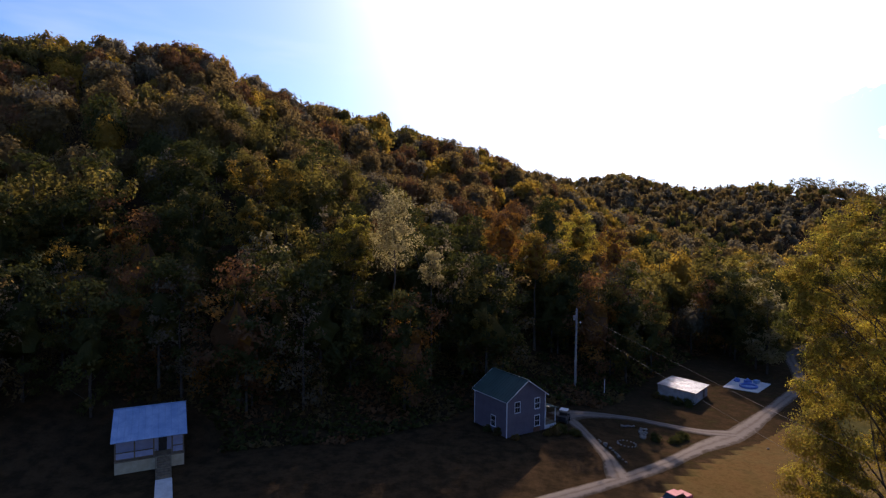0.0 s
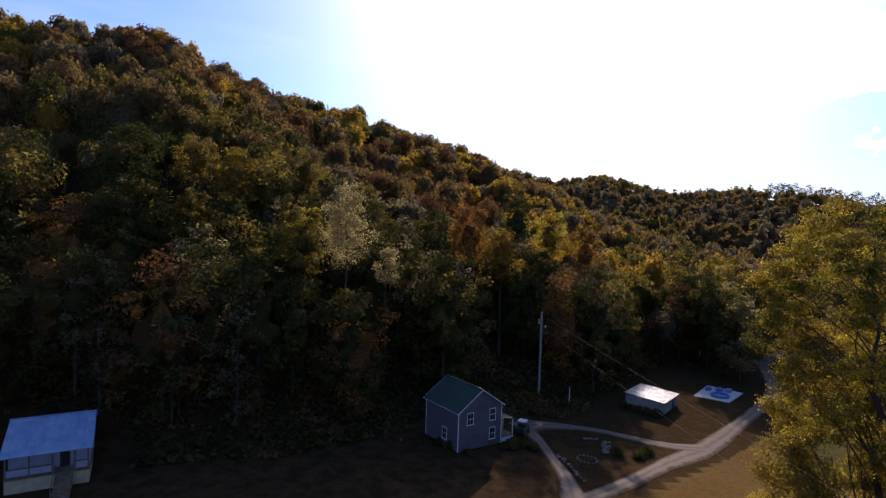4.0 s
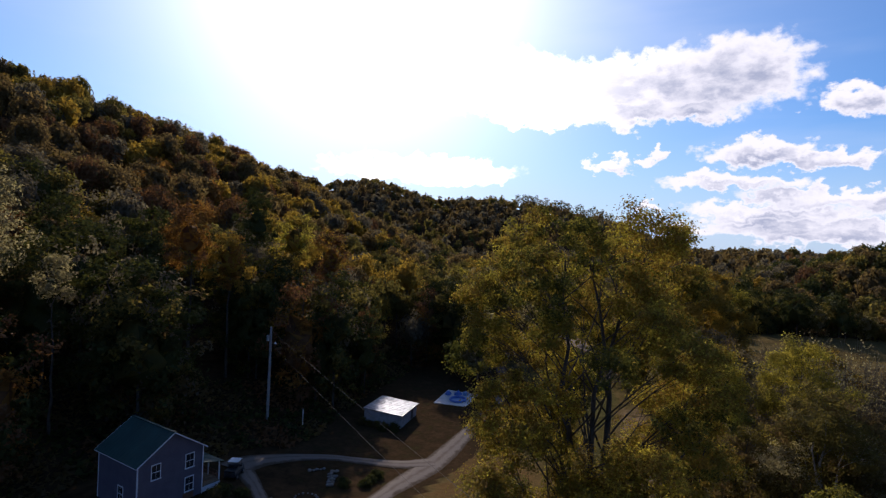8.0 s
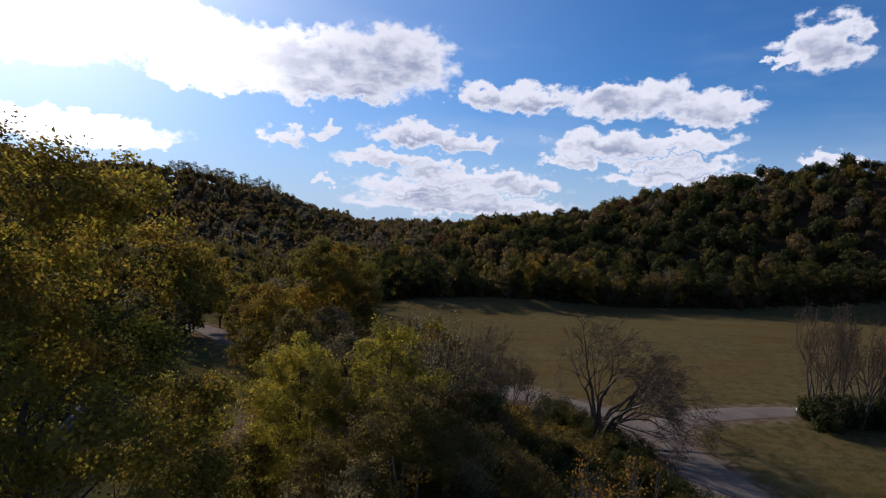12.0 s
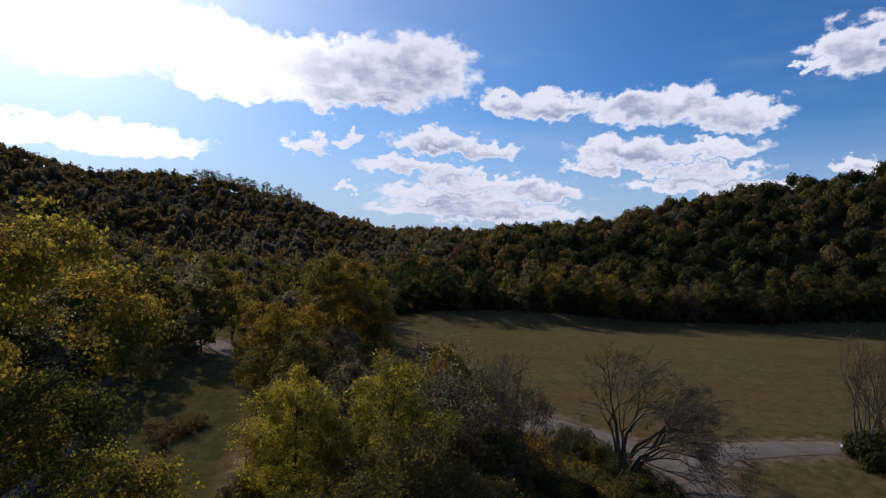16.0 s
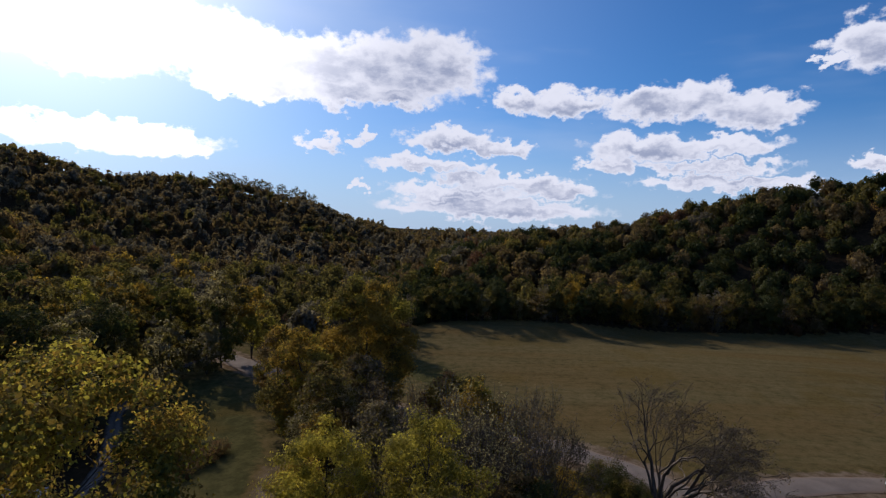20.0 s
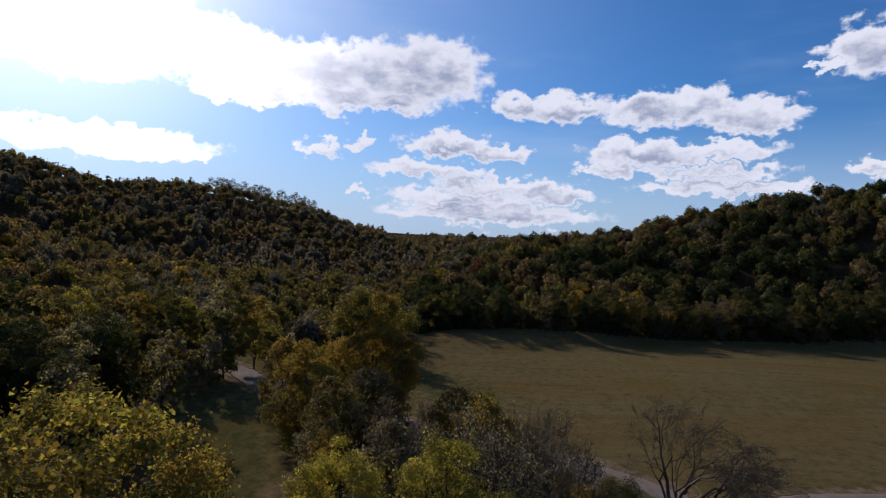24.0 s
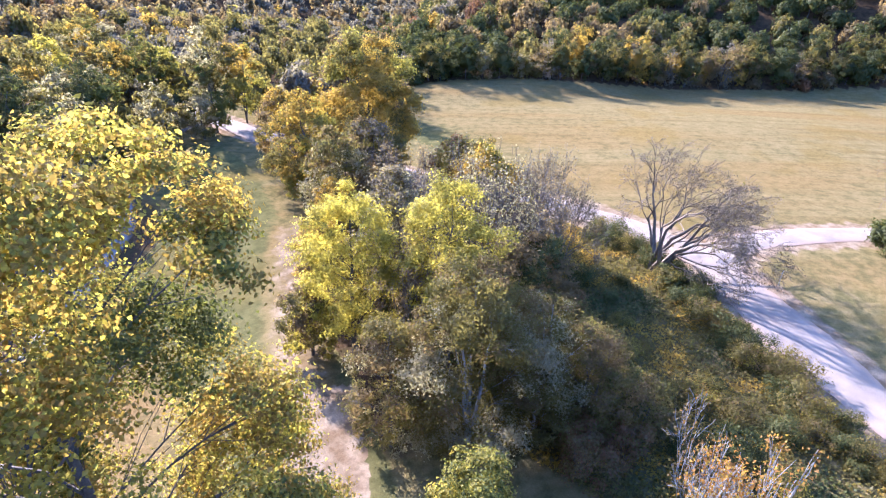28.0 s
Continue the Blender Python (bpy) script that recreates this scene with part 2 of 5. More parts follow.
def ground_look(n):
    p = where(n)
    att = lambda name: n.node("ShaderNodeAttribute", attribute_name=name).outputs["Fac"]
    big, mid, fine = n.noise(p, 0.045, 4.0)[0], n.noise(p, 0.5, 5.0)[0], n.noise(p, 7.0, 4.0, 0.7)[0]
    turned = n.node("ShaderNodeVectorRotate", p, rotation_type="Z_AXIS")
    turned.inputs["Angle"].default_value = radians(53)
    rows = n.noise(n.vec("MULTIPLY", turned.outputs[0], (0.012, 0.32, 0.0)), 1.0, 5.0, 0.6)[0]
    across = n.noise(n.vec("MULTIPLY", turned.outputs[0], (0.008, 0.05, 0.0)), 1.0, 3.0)[0]
    grass = n.mix(n.step(mid, 0.35, 0.68), (0.064, 0.059, 0.022), (0.100, 0.087, 0.033))
    dry = n.mix(n.step(mid, 0.3, 0.7), (0.120, 0.091, 0.038), (0.157, 0.117, 0.051))
    dry = n.mix(n.step(across, 0.44, 0.62, 0.0, 0.45), dry, (0.140, 0.083, 0.029))
    dry = n.mix(n.step(rows, 0.46, 0.70, 0.0, 0.35), dry, (0.078, 0.052, 0.018))
    mown = n.noise(n.vec("MULTIPLY", turned.outputs[0], (0.05, 1.1, 0.0)), 1.0, 3.0, 0.6)[0]
    dry = n.mix(n.step(mown, 0.42, 0.70, 0.0, 0.28), dry, (0.070, 0.056, 0.018))
    # leaf litter of the woods, also used to paint shade over the yard
    litter_shade = n.mix(n.step(mid, 0.3, 0.7), (0.032, 0.022, 0.013), (0.068, 0.042, 0.022))
    soil = n.mix(n.step(mid, 0.35, 0.65), (0.125, 0.082, 0.046), (0.215, 0.158, 0.104))
    ragged = n.math("MULTIPLY", n.math("SUBTRACT", mid, 0.5), 0.55)
    edge = lambda name: n.step(n.math("ADD", att(name), ragged), 0.36, 0.64)
    col = n.mix(edge("dry"), grass, dry)
    col = n.mix(n.math("MULTIPLY", n.step(big, 0.52, 0.66), 0.45), col, (0.125, 0.082, 0.022))
    col = n.mix(edge("litter_shade"), col, litter_shade)
    col = n.mix(edge("soil"), col, soil)
    col = n.mix(n.math("MULTIPLY", att("golden"), n.step(mid, 0.25, 0.75, 0.35, 0.9)), col, (0.138, 0.078, 0.030))
    tuft = n.noise(p, 1.7, 5.0, 0.65)[0]
    col = n.mix(n.step(tuft, 0.42, 0.66, 0.0, 0.5), col, n.mix(1.0, col, (0.60, 0.62, 0.56), "MULTIPLY"))
    col = n.mix(n.step(fine, 0.3, 0.75, 0.0, 0.4), col, n.mix(1.0, col, (0.45, 0.45, 0.45), "MULTIPLY"))
    return surface(n, col, 1.0, 0.0, n.math("ADD", fine, tuft), 0.12, 0.0)


GROUND = material("ground_cover", ground_look)


def gravel_look(n):
    p = where(n)
    mid, fine = n.noise(p, 0.9, 5.0)[0], n.noise(p, 14.0, 3.0, 0.7)[0]
    across = n.node("ShaderNodeAttribute", attribute_name="across").outputs["Fac"]
    wide = n.noise(p, 0.22, 3.0)[0]
    edge = n.math("ADD", n.math("ABSOLUTE", across), n.math("MULTIPLY", n.math("SUBTRACT", mid, 0.5), 0.9))
    tracks = n.math("ABSOLUTE", n.math("SUBTRACT", n.math("ABSOLUTE", n.math("ADD", across, n.math("MULTIPLY", n.math("SUBTRACT", wide, 0.5), 0.5))), 0.42))
    col = n.mix(n.step(n.math("ADD", tracks, n.math("MULTIPLY", n.math("SUBTRACT", mid, 0.5), 0.5)), 0.12, 0.5), (0.175, 0.145, 0.122), (0.115, 0.088, 0.067))
    col = n.mix(n.step(edge, 0.55, 0.95), col, (0.06, 0.042, 0.026))
    col = n.mix(n.step(fine, 0.35, 0.7, 0.0, 0.5), col, (0.11, 0.095, 0.08))
    return surface(n, col, 0.95, 0.0, fine, 0.05, 0.05)


def road_look(n):
    p = where(n)
    mid, fine = n.noise(p, 0.35, 5.0)[0], n.noise(p, 12.0, 3.0, 0.7)[0]
    across = n.node("ShaderNodeAttribute", attribute_name="across").outputs["Fac"]
    col = n.mix(n.step(mid, 0.3, 0.7), (0.156, 0.121, 0.094), (0.205, 0.162, 0.128))
    col = n.mix(n.step(n.math("ADD", n.math("ABSOLUTE", across), n.math("MULTIPLY", n.math("SUBTRACT", mid, 0.5), 0.3)), 0.72, 0.95), col, (0.21, 0.145, 0.10))
    col = n.mix(n.step(fine, 0.4, 0.7, 0.0, 0.35), col, (0.085, 0.08, 0.078))
    return surface(n, col, 0.95, 0.0, fine, 0.02, 0.08)


GRAVEL, ROAD = material("gravel", gravel_look), material("chip_seal", road_look)
SIDING = grained("blue_grey_siding", (0.085, 0.078, 0.105), (0.118, 0.108, 0.138), 0.8, 0.6)
WHITE = grained("white_paint", (0.55, 0.56, 0.58), (0.70, 0.70, 0.71), 1.5, 0.55)
GREEN_METAL = grained("green_metal", (0.006, 0.034, 0.032), (0.012, 0.052, 0.046), 0.6, 0.6, 0.0, 0.005)
PALE_METAL = grained("pale_metal", (0.13, 0.25, 0.44), (0.24, 0.37, 0.57), 0.9, 0.45, 0.2, 0.005)
# broad light and dark patches in the tin imitate dappled sun
TIN = grained("galvanised_tin", (0.06, 0.08, 0.11), (0.25, 0.28, 0.33), 0.62, 0.52, 0.35, 0.0, 5.0)
PANEL = grained("pale_blue_boards", (0.22, 0.25, 0.38), (0.30, 0.34, 0.47), 1.2, 0.7)
GLASS_DARK = grained("window_glass", (0.015, 0.018, 0.022), (0.03, 0.034, 0.04), 1.0, 0.08, 0.0, 0.0, spec=0.6)
BLOCK = grained("tan_block", (0.34, 0.30, 0.20), (0.46, 0.41, 0.29), 1.5, 0.9)
CONCRETE = grained("concrete", (0.38, 0.38, 0.38), (0.55, 0.55, 0.54), 0.7, 0.85)
WOOD = grained("weathered_wood", (0.10, 0.075, 0.05), (0.20, 0.15, 0.10), 2.0, 0.85)
REDWOOD = grained("red_brown_wood", (0.12, 0.05, 0.03), (0.20, 0.09, 0.05), 2.0, 0.8)
STONE = grained("field_stone", (0.11, 0.10, 0.09), (0.20, 0.185, 0.165), 2.0, 0.9)
BLACK = grained("black_paint", (0.012, 0.012, 0.013), (0.03, 0.03, 0.032), 2.0, 0.5)
RED = grained("red_paint", (0.38, 0.05, 0.065), (0.48, 0.09, 0.11), 1.2, 0.7)
BLUE = grained("blue_plastic", (0.05, 0.12, 0.36), (0.10, 0.20, 0.50), 1.2, 0.45)
STEEL = grained("dull_steel", (0.22, 0.23, 0.24), (0.36, 0.37, 0.38), 2.0, 0.5, 0.5)
GREYWALL = grained("grey_white_wall", (0.20, 0.20, 0.21), (0.32, 0.32, 0.33), 1.0, 0.85)
POLEWOOD = grained("grey_pole_wood", (0.18, 0.175, 0.17), (0.28, 0.27, 0.26), 1.5, 0.9)
CABLE = grained("grey_cable", (0.16, 0.14, 0.115), (0.22, 0.19, 0.16), 2.0, 0.9, spec=0.05)

# ---- shape helpers ----


def part(name, bm, mat, parent=None, label=""):
    """Link a bmesh as one mesh object, under a thing or a part if one is given."""
    me = bpy.data.meshes.new(name)
    bm.to_mesh(me)
    bm.free()
    me.materials.append(mat)
    ob = new(name, me)
    if parent is not None:
        ob.parent = parent
    if label:
        ob["label"] = label
    return ob


def thing(name, m, label, category, group="", kind=""):
    ob = new(name)
    ob.matrix_world = m
    ob.empty_display_size = 0.3
    return tagged(ob, label, category, group, kind)


def box(x0, x1, y0, y1, z0, z1, bevel=0.0, bm=None, m=None):
    one = bmesh.new()
    bmesh.ops.create_cube(one, size=1.0)
    for v in one.verts:
        v.co = Vector(((x0 + x1) / 2 + v.co.x * (x1 - x0), (y0 + y1) / 2 + v.co.y * (y1 - y0), (z0 + z1) / 2 + v.co.z * (z1 - z0)))
    if bevel:
        bmesh.ops.bevel(one, geom=one.edges[:], offset=bevel, segments=1, affect="EDGES")
    if m is not None:
        one.transform(m)
    if bm is None:
        return one
    me = bpy.data.meshes.new("t")
    one.to_mesh(me)
    one.free()
    bm.from_mesh(me)
    bpy.data.meshes.remove(me)
    return bm


def tube(p, q, r0, r1, sides=8, bm=None):
    bm = bm or bmesh.new()
    p, q = Vector(p), Vector(q)
    m = Matrix.Translation((p + q) / 2) @ (q - p).to_track_quat("Z", "Y").to_matrix().to_4x4()
    bmesh.ops.create_cone(bm, cap_ends=True, segments=sides, radius1=r0, radius2=r1, depth=(q - p).length, matrix=m)
    return bm


def prism(points, z0, z1):
    """An upright solid over a polygon."""
    bm = bmesh.new()
    low, high = [bm.verts.new((x, y, z0)) for x, y in points], [bm.verts.new((x, y, z1)) for x, y in points]
    bm.faces.new(low[::-1]), bm.faces.new(high)
    for k in range(len(points)):
        j = (k + 1) % len(points)
        bm.faces.new((low[k], low[j], high[j], high[k]))
    return bm


def fast_mesh(name, v, f, mats, index=None, soft=True):
    """A mesh from arrays of vertices and of faces that all have the same number of corners."""
    v, f = np.asarray(v, np.float32), np.asarray(f, np.int32)
    me = bpy.data.meshes.new(name)
    me.vertices.add(len(v))
    me.vertices.foreach_set("co", v.ravel())
    k = f.shape[1]
    me.loops.add(f.size)
    me.loops.foreach_set("vertex_index", f.ravel())
    me.polygons.add(len(f))
    me.polygons.foreach_set("loop_start", np.arange(0, f.size, k, dtype=np.int32))
    for m in mats:
        me.materials.append(m)
    if index is not None:
        me.polygons.foreach_set("material_index", np.asarray(index, np.int32))
    me.polygons.foreach_set("use_smooth", np.full(len(f), soft))
    me.update(calc_edges=True)
    return me


def joined(pieces):
    """Arrays of (vertices, faces) laid end to end."""
    at, vs, fs = 0, [], []
    for v, f in pieces:
        vs.append(v)
        fs.append(f + at)
        at += len(v)
    return np.concatenate(vs), np.concatenate(fs)


# ---- the ground ----
CX, CY = 20.0, 15.0
ANCHORS = np.array([(6, 80, 0), (-38, 70, 0.5), (-70, 60, 1.0), (-20, 30, 0), (20, 60, -1), (46, 92, -3), (44, 106, -1.9), (66, 116, -2), (62, 60, 0),
                    (80, 90, -1), (90, 40, 0.8), (121, 34, 2), (140, 25, 2.2), (110, 62, 1.0), (117, 167, 0), (190, 148, -1), (285, 90, -3),
                    (320, 37, -3), (200, 40, 1), (60, 0, 0), (150, -60, 2), (100, 260, 2)], float)
# azimuth, distance of the foot, distance of the crest, height of the crest
NEAR = np.array([(-180, 220, 480, 60), (-90, 130, 400, 85), (-60, 82, 330, 98), (-41, 76, 300, 106), (-33, 72, 300, 113), (-24, 74, 300, 94), (-15, 78, 310, 85),
                 (-6, 78, 330, 73), (-1, 80, 350, 68), (5, 90, 380, 58), (10, 108, 360, 37.5), (17, 135, 320, 20.5), (25, 190, 320, 6.5), (33, 240, 330, -0.5), (45, 210, 380, -4),
                 (52, 205, 400, 18), (59, 215, 420, 31), (66, 240, 430, 39.5), (72, 268, 440, 51), (80, 290, 450, 67), (90, 305, 450, 77), (110, 320, 480, 80), (140, 300, 500, 75), (180, 220, 480, 60)], float)
# azimuth, distance and height of the far crest
FAR = np.array([(-180, 900, 60), (0, 800, 68), (8, 760, 86), (13, 750, 95), (20, 750, 72), (26, 750, 77), (31, 750, 73), (37, 720, 54), (41, 720, 39), (47, 720, 22), (52, 800, 27), (60, 900, 26), (90, 1000, 60), (180, 900, 60)], float)


def smooth(t):
    t = np.clip(t, 0, 1)
    return t * t * (3 - 2 * t)


def floor_height(x, y):
    w = [1 / ((x - ax) ** 2 + (y - ay) ** 2 + 200) ** 1.6 for ax, ay, az in ANCHORS]
    return sum(k * a[2] for k, a in zip(w, ANCHORS)) / sum(w)


def height(x, y):
    """Height of the ground: the valley floor, the wooded slopes round it and the far ridge."""
    x, y = np.asarray(x, float), np.asarray(y, float)
    az, r = np.degrees(np.arctan2(x - CX, y - CY)) - 1.5, np.hypot(x - CX, y - CY)
    foot, crest, top = (np.interp(az, NEAR[:, 0], NEAR[:, k]) for k in (1, 2, 3))
    t = (r - foot) / (crest - foot)
    rise = top * (0.72 * np.clip(t, 0, 1) + 0.28 * smooth(t)) - np.clip(t - 1, 0, 1.5) * 0.55 * top
    far_r, far_z = (np.interp(az, FAR[:, 0], FAR[:, k]) for k in (1, 2))
    u = (r - 380) / (far_r - 380)
    ridge = far_z * smooth(u) * (1 - 0.5 * smooth((u - 1) / 2))
    bumps = 2.2 * np.sin(x * 0.031 + 1.3) * np.sin(y * 0.027) * smooth((r - foot) / 60)
    return floor_height(x, y) * (1 - 0.8 * smooth((r - 300) / 300)) + np.maximum(rise, ridge) + bumps


LANES = {
    "road": [(70, -16), (86, 5), (98, 20), (106.5, 29), (114, 36.5), (119.5, 43), (123, 52), (124.5, 60), (124, 75), (121, 100), (119, 130), (119.5, 155), (120.5, 172), (120.5, 186), (119.5, 198), (118, 207)],
    "branch": [(117, 39.5), (124, 39.6), (130, 37.3), (137, 31.5), (144, 24), (153, 12), (170, -15), (195, -60)],
    "drive": [(-4, 52), (5, 58.5), (13, 63.5), (21, 68.4), (28.1, 73.6), (36.7, 82), (44.7, 88.7), (52, 95.8), (62.2, 106), (72.6, 118), (78.9, 130), (84.9, 142.5), (95, 152), (104, 160), (119, 168)],
    "house_drive": [(20.3, 68.2), (20.6, 74), (20, 79), (19.3, 84), (18.2, 89.5)],
    "upper_drive": [(16.5, 90.5), (19.5, 92.8), (24, 94), (29.8, 93.7), (34.8, 91.6), (40, 89.4), (44.7, 88.9)],
}


def curve(points, step=1.0):
    """A smooth line through points, about a step apart."""
    p = np.array(points, float)
    ext = np.vstack([2 * p[0] - p[1], p, 2 * p[-1] - p[-2]])
    out = []
    for a, b, c, d in zip(ext, ext[1:], ext[2:], ext[3:]):
        n = max(2, int(np.hypot(*(c - b)) / step))
        for t in np.arange(n) / n:
            out.append(0.5 * (2 * b + (c - a) * t + (2 * a - 5 * b + 4 * c - d) * t**2 + (3 * b - a - 3 * c + d) * t**3))
    return np.array(out + [p[-1]])


LINES = {k: curve(v) for k, v in LANES.items()}


def off_line(x, y, name):
    d = np.full(np.shape(x), 1e9)
    for px, py in LINES[name][::3]:
        d = np.minimum(d, (x - px) ** 2 + (y - py) ** 2)
    return np.sqrt(d)


FIELD = [(128, 60), (131, 50), (140, 38), (151, 26), (160, 14), (205, -60), (330, -90), (345, -5), (326, 36), (304, 66), (272, 99), (236, 130), (206, 166), (176, 164), (146, 128), (134, 90)]
MEADOW = [(44, 30), (58, 46), (63.5, 52), (70, 63), (80, 84), (92, 104), (104, 128), (108, 146), (98, 156), (90, 140), (84, 126), (76, 112), (64, 100), (50, 88), (36, 76), (24, 64), (10, 54), (-8, 44), (-20, 20), (10, -20), (40, -10)]


def inside(x, y, poly):
    hit = np.zeros(np.shape(x), bool)
    for (x0, y0), (x1, y1) in zip(poly, poly[1:] + poly[:1]):
        hit ^= ((y0 > y) != (y1 > y)) & (x < (x1 - x0) * (y - y0) / ((y1 - y0) or 1e-9) + x0)
    return hit


def spaced(a, b, fine, n, reach):
    """Grid lines: evenly fine from a to b, wider and wider beyond them."""
    out = reach * (np.arange(1, n + 1) / n) ** 2.6 + np.arange(1, n + 1) * fine
    return np.concatenate([a - out[::-1], np.arange(a, b + fine / 2, fine), b + out])


gx, gy = spaced(-110, 340, 2.5, 34, 4000), spaced(-60, 230, 2.5, 34, 4000)
gx, gy = (np.unique(np.round(np.concatenate([g, np.arange(a, b, 0.625)]), 3)) for g, a, b in ((gx, 46, 112), (gy, 42, 100)))
X, Y = np.meshgrid(gx, gy)
Z = height(X, Y)
near_az, near_r = np.degrees(np.arctan2(X - CX, Y - CY)) - 1.5, np.hypot(X - CX, Y - CY)
FOOT = lambda az: np.interp(az, NEAR[:, 0], NEAR[:, 1])
nx, ny = len(gx), len(gy)
i = np.arange(nx * ny).reshape(ny, nx)
faces = np.stack([i[:-1, :-1], i[:-1, 1:], i[1:, 1:], i[1:, :-1]], -1).reshape(-1, 4)
me = fast_mesh("ground", np.stack([X, Y, Z], -1).reshape(-1, 3), faces, [GROUND])
me.polygons.foreach_set("use_smooth", np.ones(len(faces), bool))
on_field, on_meadow = inside(X, Y, FIELD), inside(X, Y, MEADOW)
litter_shade = smooth((near_r - FOOT(near_az)) / 6) * ~on_field
# the yard is browned, and darkened to put its deep shade into the colour
yard = smooth((92 - X) / 16) * smooth((Y - 44) / 14)
litter_shade = np.maximum(litter_shade, (0.62 + 0.25 * smooth((30 - X) / 20)) * yard * ~on_meadow)
litter_shade = np.maximum(litter_shade, 0.32 * (np.hypot((X - 92) / 26, (Y - 72) / 34) < 1))
soil = np.maximum.reduce([smooth((6.8 - off_line(X, Y, "road")) / 2.5), smooth((5.8 - off_line(X, Y, "branch")) / 2.5), 0.2 * smooth((4.4 - off_line(X, Y, "drive")) / 2.2),
                          1.0 * inside(X, Y, [(65.4, 66.9), (69.9, 62.4), (60.9, 52.0), (52.0, 43.0), (48.0, 46.5), (57.4, 56.5)])])
path_dry = np.minimum(1, np.exp(-(((X - 70) * 0.80 - (Y - 72) * 0.60) / 4.5) ** 2) * smooth((116 - Y) / 24) * (X > 50) * 1.0)
soil = np.maximum(soil, 0.58 * path_dry * (Y > 50))
golden = smooth((66 - X) / 12) * smooth((Y - 56) / 10)
dry = np.where(on_field, 0.62 + 0.25 * smooth((X - 190) / 60) - 0.3 * smooth((170 - X) / 30) * smooth((Y - 80) / 40), np.where(on_meadow, np.maximum.reduce([0.30 + 0 * X, path_dry, 0.62 * golden]), 0.55))
for key, val in (("litter_shade", litter_shade), ("soil", soil), ("dry", dry), ("golden", golden * on_meadow * smooth((off_line(X, Y, "drive") - 1) / 3) * smooth((26 - off_line(X, Y, "drive")) / 14))):
    me.attributes.new(key, "FLOAT", "POINT").data.foreach_set("value", np.asarray(val, np.float32).ravel())
tagged(new("ground", me), "grassy valley floor rising into leaf-strewn wooded hills", "ground", kind="structure")


def lane(name, line, half, mat, lift, label, category):
    """A strip that follows the ground along a line, with a slightly crowned and uneven edge."""
    p = LINES[line]
    t = np.gradient(p, axis=0)
    t /= np.hypot(t[:, :1], t[:, 1:])
    side = np.stack([t[:, 1], -t[:, 0]], -1)
    cols = np.linspace(-1, 1, 7)
    rough = np.random.default_rng(5)
    half = np.interp(np.linspace(0, 1, len(p)), np.linspace(0, 1, len(half)), half)
    wide = half * (1 + 0.09 * np.convolve(rough.normal(size=len(p) + 8), np.ones(9) / 3, "valid"))
    pts = p[:, None] + side[:, None] * (cols[None, :] * wide[:, None])[..., None]
    z = height(pts[..., 0], pts[..., 1]) + lift + 0.05 * (1 - cols**2)[None] - 0.10 * (np.abs(cols) > 0.99)[None]
    v = np.concatenate([pts, z[..., None]], -1).reshape(-1, 3)
    k = np.arange(len(p) * 7).reshape(-1, 7)
    f = np.stack([k[:-1, :-1], k[:-1, 1:], k[1:, 1:], k[1:, :-1]], -1).reshape(-1, 4)
    me = fast_mesh(name, v, f, [mat])
    me.attributes.new("across", "FLOAT", "POINT").data.foreach_set("value", np.tile(cols, len(p)).astype(np.float32))
    return tagged(new(name, me), label, category, kind="structure")


lane("road", "road", [3.4, 3.4], ROAD, 0.12, "pale grey chip-seal country road with sandy shoulders", "road")
lane("road_branch", "branch", [3.0, 3.0], ROAD, 0.15, "pale grey country lane curving past the hay field", "road")
lane("driveway", "drive", [1.35, 1.35, 1.4, 1.8, 1.5, 1.4, 1.4, 1.4, 1.4], GRAVEL, 0.11, "pale gravel farm track, rutted and uneven", "driveway")
lane("driveway_house", "house_drive", [1.6, 1.0, 0.9, 1.0, 1.4], GRAVEL, 0.13, "narrow gravel drive leading up to the house", "driveway")
lane("driveway_upper", "upper_drive", [2.6, 2.1, 1.4, 1.25, 1.3, 1.6, 2.2], GRAVEL, 0.15, "pale gravel drive past the house", "driveway")

# ---- trees ----


def ground_at(x, y):
    return float(height(x, y))


def leaf_cards(rng, p, size, fold, facing, loose):
    """Folded four-cornered leaf blades at places p, facing about one way each."""
    n = len(p)
    f = facing / (np.linalg.norm(facing, axis=1, keepdims=True) + 1e-9) + rng.normal(size=(n, 3)) * loose
    a = np.cross(f, rng.normal(size=(n, 3)))
    a /= np.linalg.norm(a, axis=1, keepdims=True)
    b = np.cross(a, f)
    b /= np.linalg.norm(b, axis=1, keepdims=True)
    c = np.cross(a, b)
    s = (size * rng.uniform(0.6, 1.3, n))[:, None]
    v = np.stack([p - a * s * 0.5, p + b * s * 0.38 + c * s * fold, p + a * s * 0.6, p - b * s * 0.38 + c * s * fold], 1).reshape(-1, 3)
    return v, np.arange(4 * n).reshape(-1, 4)


def leaf_darts(rng, p, size, facing, loose=0.4):
    """Three-cornered leaves for crowns seen from farther off, facing about one way each."""
    n = len(p)
    f = facing / (np.linalg.norm(facing, axis=1, keepdims=True) + 1e-9) + rng.normal(size=(n, 3)) * loose
    a = np.cross(f, rng.normal(size=(n, 3)))
    a /= np.linalg.norm(a, axis=1, keepdims=True)
    b = np.cross(a, f)
    b /= np.linalg.norm(b, axis=1, keepdims=True)
    s = (size * rng.uniform(0.6, 1.35, n))[:, None]
    v = np.stack([p - a * s * 0.45 + b * s * 0.46, p - a * s * 0.45 - b * s * 0.46, p + a * s * 0.7], 1).reshape(-1, 3)
    return v, np.arange(3 * n).reshape(-1, 3)


